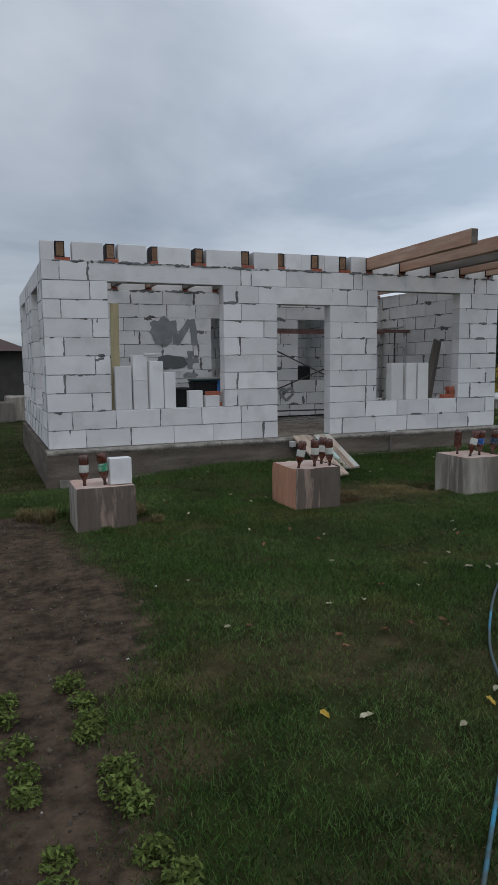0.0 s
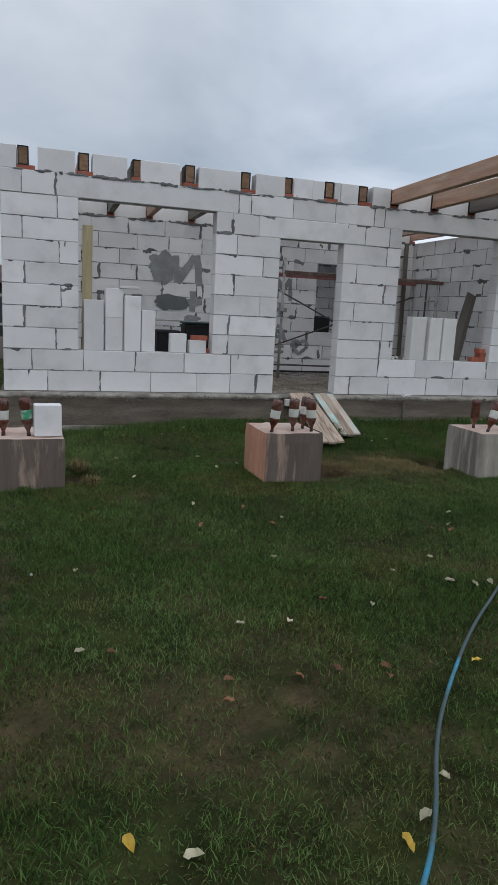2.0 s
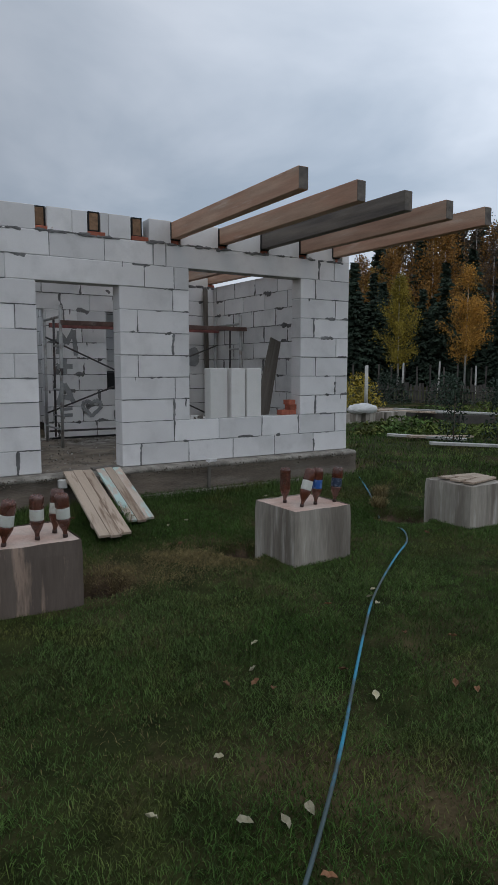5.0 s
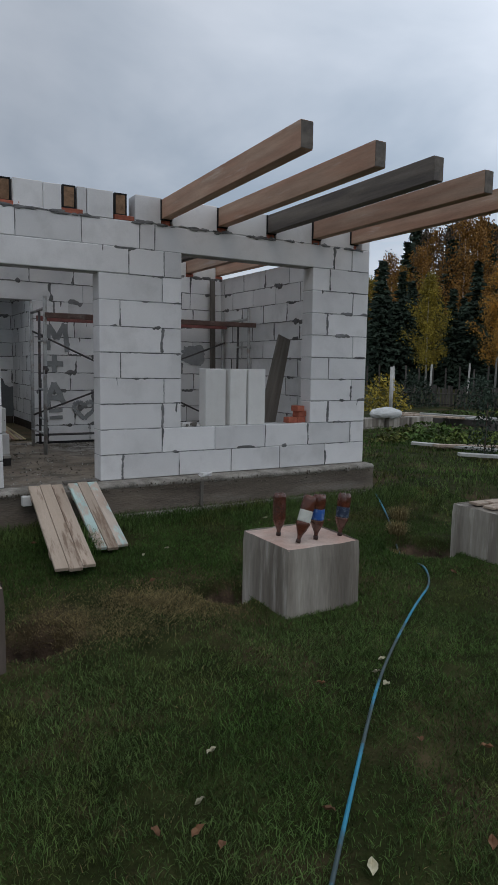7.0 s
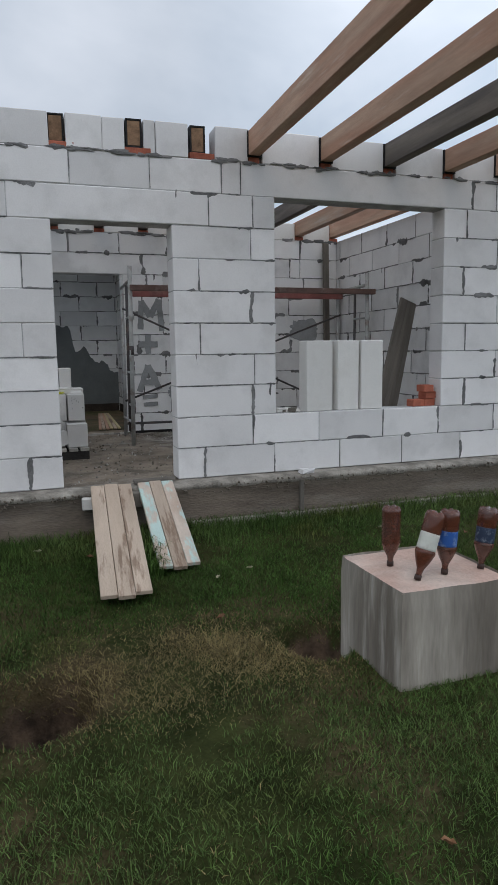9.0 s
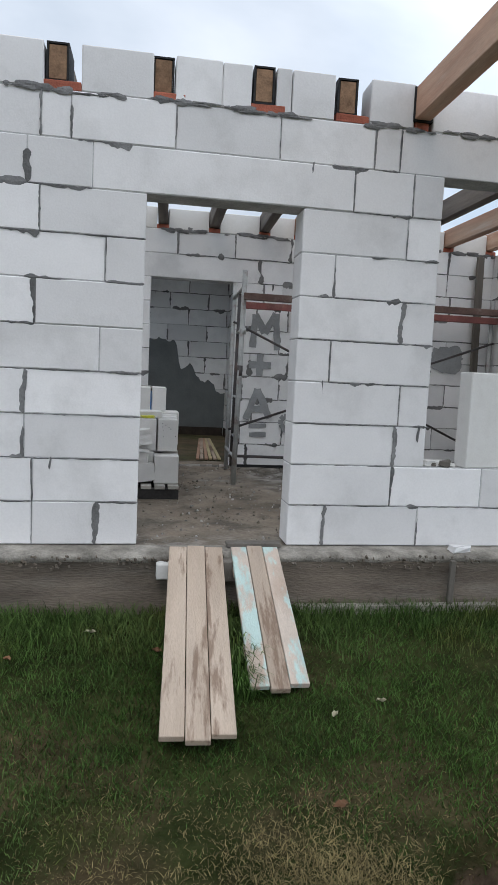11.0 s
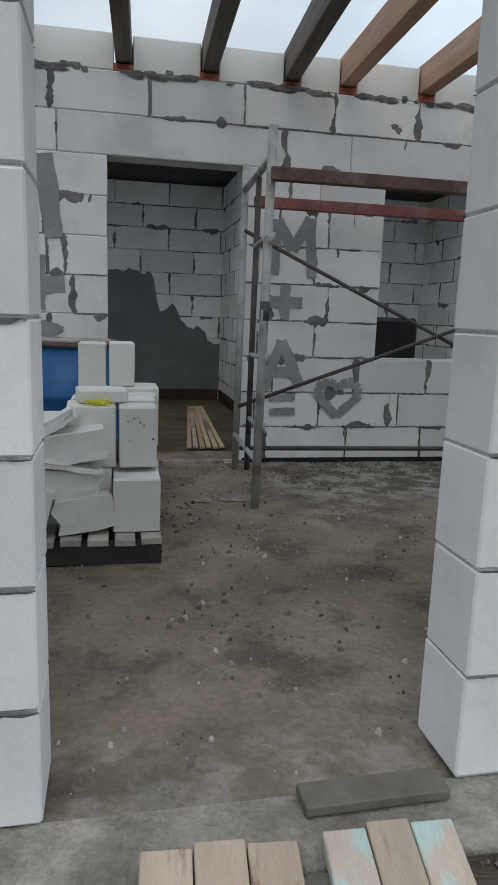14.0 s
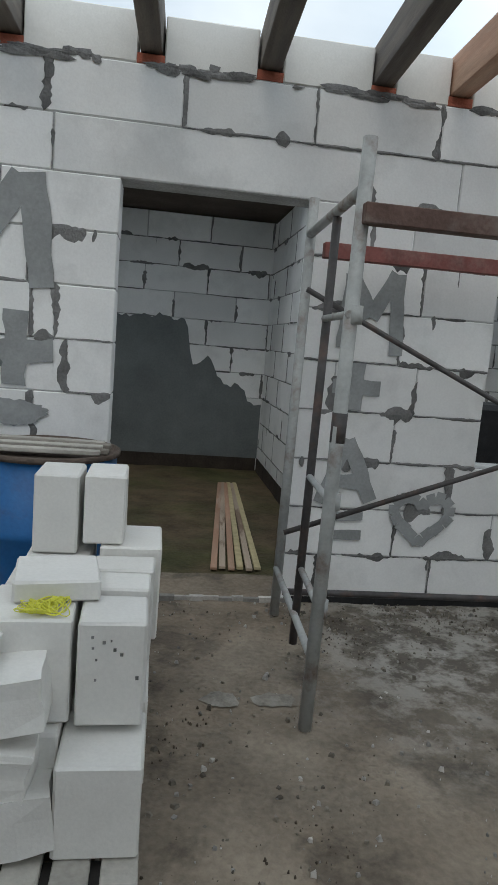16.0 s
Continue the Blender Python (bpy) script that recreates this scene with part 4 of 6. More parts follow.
TOPS = [(0.70, 0.88), (1.11, 1.52), (1.72, 2.12), (2.28, 2.76), (2.99, 3.53), (3.73, 4.12), (4.24, 4.50), (4.505, 4.67), (4.81, 4.90), (4.905, 5.16), (5.38, 5.65),
        (5.77, 6.27), (6.39, 6.87), (6.99, 7.47), (7.59, 8.07), (8.19, 8.31)]
for i, (a, b) in enumerate(TOPS):
    loose_block("parapet_block", "pale aerated block set on the wall between joists", a, YF + 0.002, ZT + 0.001, b, YF + T, ZT + H + rng.uniform(-0.006, 0.006), "blocks between the joists", M_BLOCK, rng.uniform(-1, 1), 0.002, i)
inner_x = [(0.95, 1.0), (1.62, 1.66), (2.25, 2.30), (2.88, 2.95), (3.60, 3.68), (4.17, 4.30), (4.74, 4.85), (5.24, 5.40), (5.70, 5.79), (6.33, 6.36), (6.93, 6.95), (7.53, 7.54), (8.07, 8.06)]
prev = XW + T
for a, b in inner_x:
    if b - 0.06 - prev > 0.1:
        loose_block("parapet_block", "pale aerated block set on the inner wall between joists", prev, YB + 0.002, ZT + 0.001, b - 0.06, YB + T, ZT + H * 0.86 + rng.uniform(-0.008, 0.008), "blocks between the joists", M_BLOCK_WARM, 0, 0.002, int(b * 10))
    prev = b + 0.06
# mortar bed under the parapet blocks
bed = bmesh.new()
rb = random.Random(14)
for _ in range(120):
    u = rb.uniform(0.8, 8.2)
    blob(bed, lambda u_, z_, o: Vector((u_, YF - 0.003 - o, z_)), u, ZT + rb.uniform(-0.015, 0.01), rb.uniform(0.02, 0.09), rb.uniform(0.008, 0.022), rb)
for _ in range(130):
    u = rb.uniform(1.0, 8.1)
    blob(bed, lambda u_, z_, o: Vector((u_, YB - 0.003 - o, z_)), u, ZT + rb.uniform(-0.02, 0.01), rb.uniform(0.02, 0.1), rb.uniform(0.01, 0.03), rb)
tagged(part("trim_mortar_bed", bed, M_MORTAR), "grey lumpy mortar bed under the top blocks", "mortar", kind="structure")


# ---- joists ----
def joist(x_front, x_back, y_end, mat, label, over):
    top = thing("roof_joist", label, "joist", None, "ceiling joists")
    y_back = YB + T + 0.1
    slope = (x_back - x_front) / (YB - YF)
    ang = -math.degrees(math.atan(slope))
    length = y_back - y_end
    x_end = x_front + (y_end - YF) * slope
    top.matrix_basis = pose(x_end, y_end, ZT + 0.056, 0, 0, ang)
    w, h = 0.05, 0.186
    part("beam", box(-w, 0.004, 0, w, length, h, 0.004), mat, top)
    part("beam_end", box(-w + 0.004, -0.002, 0.006, w - 0.004, 0.0035, h - 0.006), M_ENDGRAIN if not over else M_GREYWOOD, top, "sawn end grain" if not over else "dark painted end")
    wrap = bmesh.new()
    at = (YF - y_end - 0.012) if over else -0.006
    run = 0.22
    t = 0.010
    add_box(wrap, -w - t, at, -t, -w - 0.0005, at + run, h + (0 if over else t))
    add_box(wrap, w + 0.0005, at, -t, w + t, at + run, h + (0 if over else t))
    add_box(wrap, -w - t, at, -t - 0.002, w + t, at + run, -0.0005)
    if not over:
        add_box(wrap, -w - t, at, h + 0.0005, w + t, at + run, h + t)
    part("felt_wrap", wrap, M_FELT, top, "black bitumen felt round the bearing")
    return top


ENDS = [6.90, 6.95, 6.98, 7.02, 7.0]
for i, (a, b) in enumerate(inner_x):
    over = i >= 8
    grey = i in (10, 7, 6, 5, 4, 2)
    joist(a, b, ENDS[i - 8] if over else YF + 0.012 + 0.02 * (i % 3), M_GREYWOOD if grey else M_WOOD,
          ("weathered grey" if grey else "orange-brown treated") + (" timber joist overhanging the front wall" if over else " timber joist bearing on the walls"), over)


def brick(x, y, z, turn, w=0.25, d=0.12, h=0.045, label="red brick piece under a joist", grp="bricks under the joists"):
    return tagged(part("red_brick", box(-w / 2, -d / 2, 0, w / 2, d / 2, h, 0.004, 0.002, int(x * 100)), M_BRICK, None, "", pose(x, y, z, 0, 0, turn)), label, "brick", grp)


for i, (a, b) in enumerate(inner_x):
    brick(a + (0.03 if i < 8 else 0), YF + 0.065, ZT + 0.0005, rng.uniform(-3, 3), 0.20 if i < 8 else 0.09, 0.12, 0.047)
    brick(b, YB + 0.065, ZT + 0.0005, rng.uniform(-3, 3), 0.13, 0.12, 0.047)


# ---- concrete piers with bottles ----
def bottle(x, y, z, tilt, turn, label_mat, label, h=0.33, fat=0.048):
    top = thing("plastic_bottle", label, "bottle", pose(x, y, z, tilt, 0, turn), "bottles over the anchor bolts")
    h = h * 0.93
    s = h / 0.33
    prof = [(0.014, 0.0), (0.014, 0.03 * s), (0.018, 0.05 * s), (fat * 0.72, 0.085 * s), (fat, 0.125 * s), (fat, 0.135 * s), (fat * 0.95, 0.14 * s), (fat * 0.95, 0.225 * s), (fat, 0.23 * s),
            (fat, 0.30 * s), (fat * 0.9, 0.322 * s), (fat * 0.55, 0.33 * s), (fat * 0.2, 0.318 * s)]
    if not label_mat:
        prof = prof[:4] + [(fat * (1.0 if k % 2 else 0.93), (0.12 + 0.012 * k) * s) for k in range(15)] + prof[-4:]
    body = lathe(prof, 25)
    for v in body.verts:
        if v.co.z > 0.305 * s:
            a = math.atan2(v.co.y, v.co.x)
            v.co.z -= 0.010 * s * (0.5 + 0.5 * math.cos(5 * a))
    part("bottle_body", body, M_BROWNPET, top)
    part("cap", lathe([(0.017, -0.004), (0.017, 0.02)], 14), M_CAP, top, "dark screw cap")
    if label_mat:
        part("paper_label", lathe([(fat * 0.955, 0.142 * s), (fat * 0.962, 0.15 * s), (fat * 0.962, 0.215 * s), (fat * 0.955, 0.223 * s)], 22), label_mat, top, "printed wrap label")
    return top


def pier(x0, y0, w, d, zt, mat, cap_mat, label, seed, side_mat=None):
    zb = height(x0 + w / 2, y0 - 0.1) - 0.25
    top = thing("concrete_pier", label, "pier", pose(x0 + w / 2, y0 + d / 2, zb), "concrete piers on the lawn")
    bm = bmesh.new()
    n, lv = 8, 8
    h = zt - zb
    r = random.Random(seed)
    rows = []
    for k in range(lv + 1):
        ring = []
        for s in range(4):
            for i in range(n):
                t = i / n
                cx, cy = [(-1 + 2 * t, -1), (1, -1 + 2 * t), (1 - 2 * t, 1), (-1, 1 - 2 * t)][s]
                dd = 0.004 * noise.noise((cx * 3 + seed, cy * 3, k * 1.0)) - (0.008 if i == 0 else 0) - (0.006 if k == lv else 0)
                ring.append(bm.verts.new((cx * (w / 2 + dd), cy * (d / 2 + dd), h * k / lv + (r.uniform(-0.004, 0.002) if k == lv else 0))))
        rows.append(ring)
    for a, b in zip(rows, rows[1:]):
        for i in range(4 * n):
            bm.faces.new((a[i], a[(i + 1) % (4 * n)], b[(i + 1) % (4 * n)], b[i]))
    shaft = part("shaft", bm, mat, top)
    if side_mat:
        # faces turned west take the second material
        shaft.data.materials.append(side_mat)
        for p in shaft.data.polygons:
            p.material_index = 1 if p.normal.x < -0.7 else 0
    cap = bmesh.new()
    g = 14
    vs = [[cap.verts.new(((-1 + 2 * i / g) * (w / 2 - 0.012), (-1 + 2 * j / g) * (d / 2 - 0.012), h - 0.006 + (0.012 * (noise.noise((i * 0.5, j * 0.5, seed)) + 0.3) if 0 < i < g and 0 < j < g else -0.004))) for i in range(g + 1)] for j in range(g + 1)]
    for j in range(g):
        for i in range(g):
            cap.faces.new((vs[j][i], vs[j][i + 1], vs[j + 1][i + 1], vs[j + 1][i])).smooth = True
    part("top_face", cap, cap_mat, top, "rough pinkish top")
    return top


pier(0.68, 6.62, 0.60, 0.62, 0.50, M_PIER_DARK, M_PIER_RED, "square brown-grey concrete pier with a paler west side", 1, M_PIER)
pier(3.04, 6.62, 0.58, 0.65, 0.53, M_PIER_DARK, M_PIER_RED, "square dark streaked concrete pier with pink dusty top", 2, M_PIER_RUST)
pier(5.38, 6.63, 0.61, 0.62, 0.505, M_PIER, M_PIER_RED, "square grey streaked concrete pier with rough top", 3)
pier(7.56, 6.66, 0.60, 0.62, 0.50, M_PIER, M_PIER, "square grey concrete pier with pale boards on top", 4)
BT = "upside-down brown plastic bottle with a "
bottle(0.79, 6.78, 0.508, 0, 10, M_LABEL_WHITE, BT + "white label on the pier")
bottle(0.99, 6.76, 0.508, 6, -70, M_LABEL_GREEN, BT + "green label, leaning on the pier", 0.35)
bottle(3.12, 6.70, 0.535, 9, 60, M_LABEL_WHITE, BT + "white label, leaning on the pier")
bottle(3.35, 6.76, 0.535, 2, 0, M_LABEL_WHITE, BT + "white label on the pier")
bottle(3.53, 6.73, 0.535, 6, -60, M_LABEL_WHITE, BT + "white label on the pier")
bottle(3.50, 6.88, 0.535, 8, 120, M_LABEL_WHITE, BT + "white label on the pier")
bottle(5.54, 7.00, 0.508, 1, 0, None, "upside-down ribbed brown plastic bottle without label on the pier", 0.33)
bottle(5.55, 6.77, 0.508, 20, 100, M_LABEL_WHITE, BT + "pale label on the pier", 0.36)
bottle(5.72, 6.80, 0.508, 4, 80, M_LABEL_BLUE, BT + "bright blue label on the pier", 0.34)
bottle(5.93, 6.80, 0.508, 8, 95, M_LABEL_NAVY, BT + "navy label on the pier", 0.33)
loose_block("standing_block", "small pale aerated block standing on the pier", 1.03, 6.70, 0.505, 1.25, 6.82, 0.77, "", M_BLOCK, 3)
for i in range(3):
    bm = box(-0.26, -0.055, 0, 0.26, 0.055, 0.022, 0.003)
    tagged(part("short_board", bm, M_PLANK, None, "", pose(7.86 + 0.02 * i, 6.8 + 0.14 * i, 0.512, 0, 0, 12 - 9 * i)), "short pale board lying on the concrete pier", "board", "boards on the pier")

# ---- ramp planks ----
def ramp(xt, xb, yb, zb, mats, label, w=0.103):
    top = thing("plank_ramp", label, "ramp", None, "plank ramps at the doorway")
    a, b = Vector((xt + 0.012, YF - 0.145, 0.572)), Vector((xb, yb, zb))
    d = b - a
    length = d.length
    yaw = math.degrees(math.atan2(d.x, -d.y))
    pitch = math.degrees(math.asin(-d.z / length))
    top.matrix_basis = pose(*a, pitch, 0, yaw)
    for i in range(3):
        lo = -length - (0, 0.02, -0.01)[i]
        part("plank", box((i - 1) * w - w / 2 + 0.0018, lo, -0.028, (i - 1) * w + w / 2 - 0.0018, (0.01, 0.02, 0.012)[i], 0.0 + 0.002 * (i % 2), 0.003), mats[i], top)
    for y in (-0.18, -length + 0.25):
        part("batten", box(-1.5 * w, y - 0.04, -0.052, 1.5 * w, y + 0.04, -0.029, 0.002), M_PLANK, top)


ramp(4.43, 4.352, 7.96, 0.178, [M_PLANK] * 3, "ramp of three raw muddy planks leading to the doorway")
ramp(4.775, 4.755, 8.31, 0.200, [M_PLANKPAINT, M_PLANK, M_PLANKPAINT], "ramp of planks with worn turquoise paint at the doorway", 0.093)
loose_block("support_block", "small pale block wedged under the ramp", 4.215, 9.19, 0.41, 4.30, 9.265, 0.50, "", M_BLOCK_WARM)
loose_block("support_block", "brick-sized block under the ramp planks", 4.56, 9.18, 0.40, 4.68, 9.265, 0.52, "", M_OLDBOARD)

tagged(part("threshold_board", box(-0.165, -0.04, 0, 0.165, 0.04, 0.024, 0.003), M_OLDBOARD, None, "", pose(4.80, YF - 0.025, 0.552, 0, 0, 1)), "dark old board behind the top of the ramp", "board")

# ---- blocks in the west window ----
Z2 = FLOOR + 2 * H
SB = "pale aerated block standing on the window sill"
GB = "blocks on the west sill"
for a, b, z0, z1, y0 in ((1.63, 1.86, Z2, 1.665, YF + 0.03), (1.885, 2.10, Z2, 1.46, YF + 0.06), (1.885, 2.10, 1.461, 1.815, YF + 0.06), (2.115, 2.315, Z2, 1.735, YF + 0.02),
                         (2.33, 2.50, Z2, 1.57, YF + 0.04), (2.70, 2.91, Z2, 1.30, YF + 0.04), (2.95, 3.17, Z2, 1.22, YF + 0.04)):
    loose_block("sill_block", SB, a, y0, z0 + 0.001, b, y0 + 0.13, z1, GB, M_BLOCK, rng.uniform(-3, 3), 0.001, int(a * 100))
loose_block("flat_block_piece", "thin broken block piece lying on a standing block", 2.05, YF + 0.02, 1.817, 2.30, YF + 0.14, 1.85, GB, M_BLOCK, 0, 0.004, 5)
for i, (x, z, t) in enumerate(((3.05, 1.221, 0), (3.16, 1.221, 80), (3.19, Z2 + 0.001, 85))):
    brick(x, YF + 0.11 + 0.03 * i, z, t, 0.14 if i == 0 else 0.12, 0.09, 0.06, "red brick on the window sill", "bricks on the sills")
tagged(part("upright_board", box(-0.06, -0.012, 0, 0.06, 0.012, 2.0, 0.002), M_YELLOWBOARD, None, "", pose(1.68, 9.76, FLOOR, 4, 0, 0)), "yellowish board leaning upright inside the window", "board")

def tub(x, y, w, d, h, mat, lid_mat, label):
    """A straight-sided plastic tub with a lip; lid_mat: a lid lies on it."""
    top = thing("plastic_tub", label, "tub", pose(x, y, FLOOR - 0.008), "tubs inside the west window")
    bm = box(-w / 2, -d / 2, 0, w / 2, d / 2, h, 0.02)
    for v in bm.verts:
        k = 0.90 + 0.10 * v.co.z / h
        v.co.x, v.co.y = v.co.x * k, v.co.y * k
    part("body", bm, mat, top)
    part("lip", box(-w / 2 - 0.012, -d / 2 - 0.012, h - 0.045, w / 2 + 0.012, d / 2 + 0.012, h - 0.012, 0.006), mat, top)
    if lid_mat:
        part("lid", box(-w / 2 - 0.016, -d / 2 - 0.016, h + 0.001, w / 2 + 0.016, d / 2 + 0.016, h + 0.03, 0.008), lid_mat, top, "dark teal lid")


tub(3.34, 10.78, 0.40, 0.34, 0.86, M_FELT, M_TEAL, "tall black plastic tub with a dark teal lid")
tub(2.90, 10.74, 0.34, 0.30, 0.76, M_FELT, None, "tall black plastic tub on the slab")

# ---- things in the east window ----
for a, b, t in ((6.14, 6.42, 12), (6.46, 6.67, 3), (6.69, 6.91, 2)):
    loose_block("sill_slab", "tall pale aerated block standing on the window sill", a, YF + 0.03, Z2 + 0.001, b, YF + 0.15, Z2 + 0.61, "blocks on the east sill", M_BLOCK_WARM, t, 0.001, int(a * 100))
for x, y, z, t in ((7.30, 9.53, Z2, 5), (7.42, 9.54, Z2, 10), (7.43, 9.54, Z2 + 0.066, 14), (7.40, 9.53, Z2 + 0.131, 92)):
    brick(x, y, z + 0.001, t, 0.13, 0.10, 0.064, "red brick piece on the window sill", "bricks on the sills")
for i in range(4):
    a = Vector((6.98 + 0.08 * i, 9.86 + 0.03 * i, FLOOR))
    b = Vector((7.44 + 0.05 * i, 9.98 + 0.03 * i, 2.07 - 0.01 * i))
    d = b - a
    bm = box(-0.05, -0.012, 0, 0.05, 0.012, d.length, 0.002)
    ob = tagged(part("leaning_board", bm, M_OLDBOARD), "old grey board leaning beside the window opening", "board", "leaning boards")
    ob.matrix_basis = Matrix.Translation(a) @ d.to_track_quat("Z", "Y").to_matrix().to_4x4() @ pose(0, 0, 0, 0, 0, 92)
tagged(part("corner_board", box(-0.055, -0.014, 0, 0.055, 0.014, 2.50, 0.003), M_OLDBOARD, None, "", pose(7.93, 12.74, FLOOR - 0.01, -1, 0, 25)), "tall brown board standing upright in the room's corner", "board")
tagged(part("form_stake", box(-0.018, -0.012, 0, 0.018, 0.012, 0.38, 0.003), M_OLDBOARD, None, "", pose(6.02, YF - 0.185, 0.13, 2, 0, 0)), "short weathered stake standing against the foundation", "stake")
rr = random.Random(6)
for i in range(5):
    s = rr.uniform(0.02, 0.04)
    tagged(part("rubble_piece", box(-s * 1.6, -s, 0, s * 1.6, s, s, 0.005, 0.006, i), M_OLDBOARD if i % 2 else M_BLOCK_WARM, None, "", pose(5.94 + 0.035 * i, 9.50 + rr.uniform(-0.03, 0.03), Z2 + 0.004, 0, rr.uniform(-8, 8), rr.uniform(0, 90))),
           "small broken piece lying on the window sill", "rubble", "rubble on the sill")
loose_block("broken_chip", "white broken block chip on the foundation ledge", 6.04, 9.29, 0.542, 6.17, 9.36, 0.58, "", M_BLOCK, 12, 0.008, 3)

# ---- scaffold ----
def scaffold():
    top = thing("scaffold", "grey steel tube scaffold with dark braces on the slab", "scaffold", pose(0, 0, 0))
    def bar(name, a, b, r, mat, lab=""):
        return part(name, tube(a, b, r), mat, top, lab)
    for x, yf, yb in ((5.0, 11.67, 12.66), (7.98, 11.69, 12.66)):
        dx = 0.03 if x < 6 else 0.0
        bar("post", (x, yf, FLOOR - 0.01), (x + dx, yf + 0.03, 2.53), 0.024, M_STEEL)
        bar("post", (x + 0.06, yb, FLOOR - 0.01), (x + 0.08, yb + 0.03, 2.545), 0.024, M_STEEL)
        bar("ladder_tube", (x + 0.03, yf + 0.42, 0.66), (x + 0.05, yf + 0.44, 2.36), 0.017, M_DARKSTEEL, "dark inner ladder tube")
        bar("cross_tube", (x + dx, yf + 0.03, 2.38), (x + 0.07, yb, 2.38), 0.020, M_STEEL)
        bar("cross_tube", (x, yf, 0.80), (x + 0.05, yb, 0.78), 0.015, M_STEEL)
        for z in (0.98, 1.36, 1.98):
            bar("rung", (x + 0.01, yf, z), (x + 0.035, yf + 0.43, z), 0.013, M_STEEL)
            part("joint_sleeve", tube((x + 0.01 + dx * (z - 0.5) / 2, yf + 0.02, z - 0.03), (x + 0.01 + dx * (z - 0.5) / 2, yf + 0.02, z + 0.03), 0.028), M_STEEL, top)
        bar("sleeve", (x + 0.017, yf + 0.017, 1.56), (x + 0.018, yf + 0.018, 1.66), 0.026, M_DARKSTEEL, "dark sleeve joint on the post")
    bar("brace", (5.07, 12.63, 2.13), (8.05, 12.62, 0.78), 0.013, M_DARKSTEEL, "dark diagonal brace")
    bar("brace", (5.06, 12.60, 0.98), (8.05, 12.60, 2.06), 0.013, M_DARKSTEEL, "dark diagonal brace")
    bar("floor_tube", (5.07, 12.56, 0.70), (8.05, 12.56, 0.68), 0.016, M_DARKSTEEL, "dark horizontal tube near the floor")
    part("deck_beam", box(5.02, 11.64, 2.262, 8.06, 11.70, 2.325, 0.003), M_BROWNBAR, top, "brown stained deck beam")
    part("deck_beam", box(5.13, 12.60, 2.275, 8.09, 12.65, 2.345, 0.003), M_REDSTEEL, top, "red primed steel beam")


scaffold()

# ---- pallet with blocks ----
PX0, PX1, PY0, PY1 = 3.36, 4.437, 10.89, 11.88


def pallet():
    top = thing("wooden_pallet", "wooden pallet with black runners under a heap of blocks", "pallet")
    # runners much darker than the deck boards above them
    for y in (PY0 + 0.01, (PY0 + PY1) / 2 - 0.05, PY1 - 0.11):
        part("runner", box(PX0, y, FLOOR - 0.012, PX1, y + 0.10, FLOOR + 0.072, 0.003), M_PALLETDARK, top, "black runner")
    n = 10
    for i in range(n):
        x = PX0 + (PX1 - PX0 - 0.085) * i / (n - 1)
        part("deck_board", box(x, PY0 - 0.008 * (i % 3), FLOOR + 0.0725, x + 0.085, PY1, FLOOR + 0.102, 0.003), M_PALLET, top)


pallet()
ZP = FLOOR + 0.104
LB = "pale aerated block stacked on the pallet"
GP = "blocks on the pallet"
STACK = [  # x0, y0, z0, x1, y1, z1, turn
    (4.245, 10.93, ZP, 4.445, 11.20, 0.888, 0), (4.05, 11.06, ZP, 4.24, 11.45, 0.905, 0), (4.25, 11.215, ZP, 4.45, 11.53, 0.905, 0),
    (4.27, 11.09, 0.908, 4.435, 11.27, 1.175, 1), (4.27, 11.29, 0.908, 4.44, 11.42, 1.185, 0), (4.272, 11.425, 0.908, 4.45, 11.55, 1.19, -1),
    (4.25, 11.54, ZP, 4.45, 11.84, 0.905, 0), (4.28, 11.57, 0.908, 4.47, 11.82, 1.21, 0), (4.045, 11.10, 0.908, 4.255, 11.33, 1.175, 2),
    (4.05, 11.34, 0.908, 4.25, 11.56, 1.175, 0), (4.085, 11.20, 1.178, 4.30, 11.40, 1.235, 8), (4.05, 11.46, ZP, 4.24, 11.80, 0.905, 0),
    (4.06, 11.57, 0.908, 4.255, 11.80, 1.175, 0), (4.075, 11.58, 1.178, 4.21, 11.78, 1.425, 0), (4.225, 11.58, 1.212, 4.35, 11.78, 1.43, 0),
    (3.85, 11.24, ZP, 4.035, 11.50, 1.10, 0), (3.65, 11.24, ZP, 3.84, 11.60, 0.9, 0), (3.42, 11.3, ZP, 3.63, 11.7, 0.9, 0),
]
for i, (a, b, c, d, e, f, t) in enumerate(STACK):
    loose_block("stacked_block", LB, a - 0.010, b + 0.03 * (i == 0), c + 0.001, d - 0.010, e, f, GP, M_BLOCK_WARM, t, 0.0015, i)
pores = bmesh.new()
rp = random.Random(12)
for _ in range(9):
    a, z, s = rp.uniform(4.29, 4.42), rp.uniform(1.03, 1.15), rp.uniform(0.002, 0.0045)
    add_box(pores, a - s, 11.0865, z - s, a + s, 11.0905, z + s)


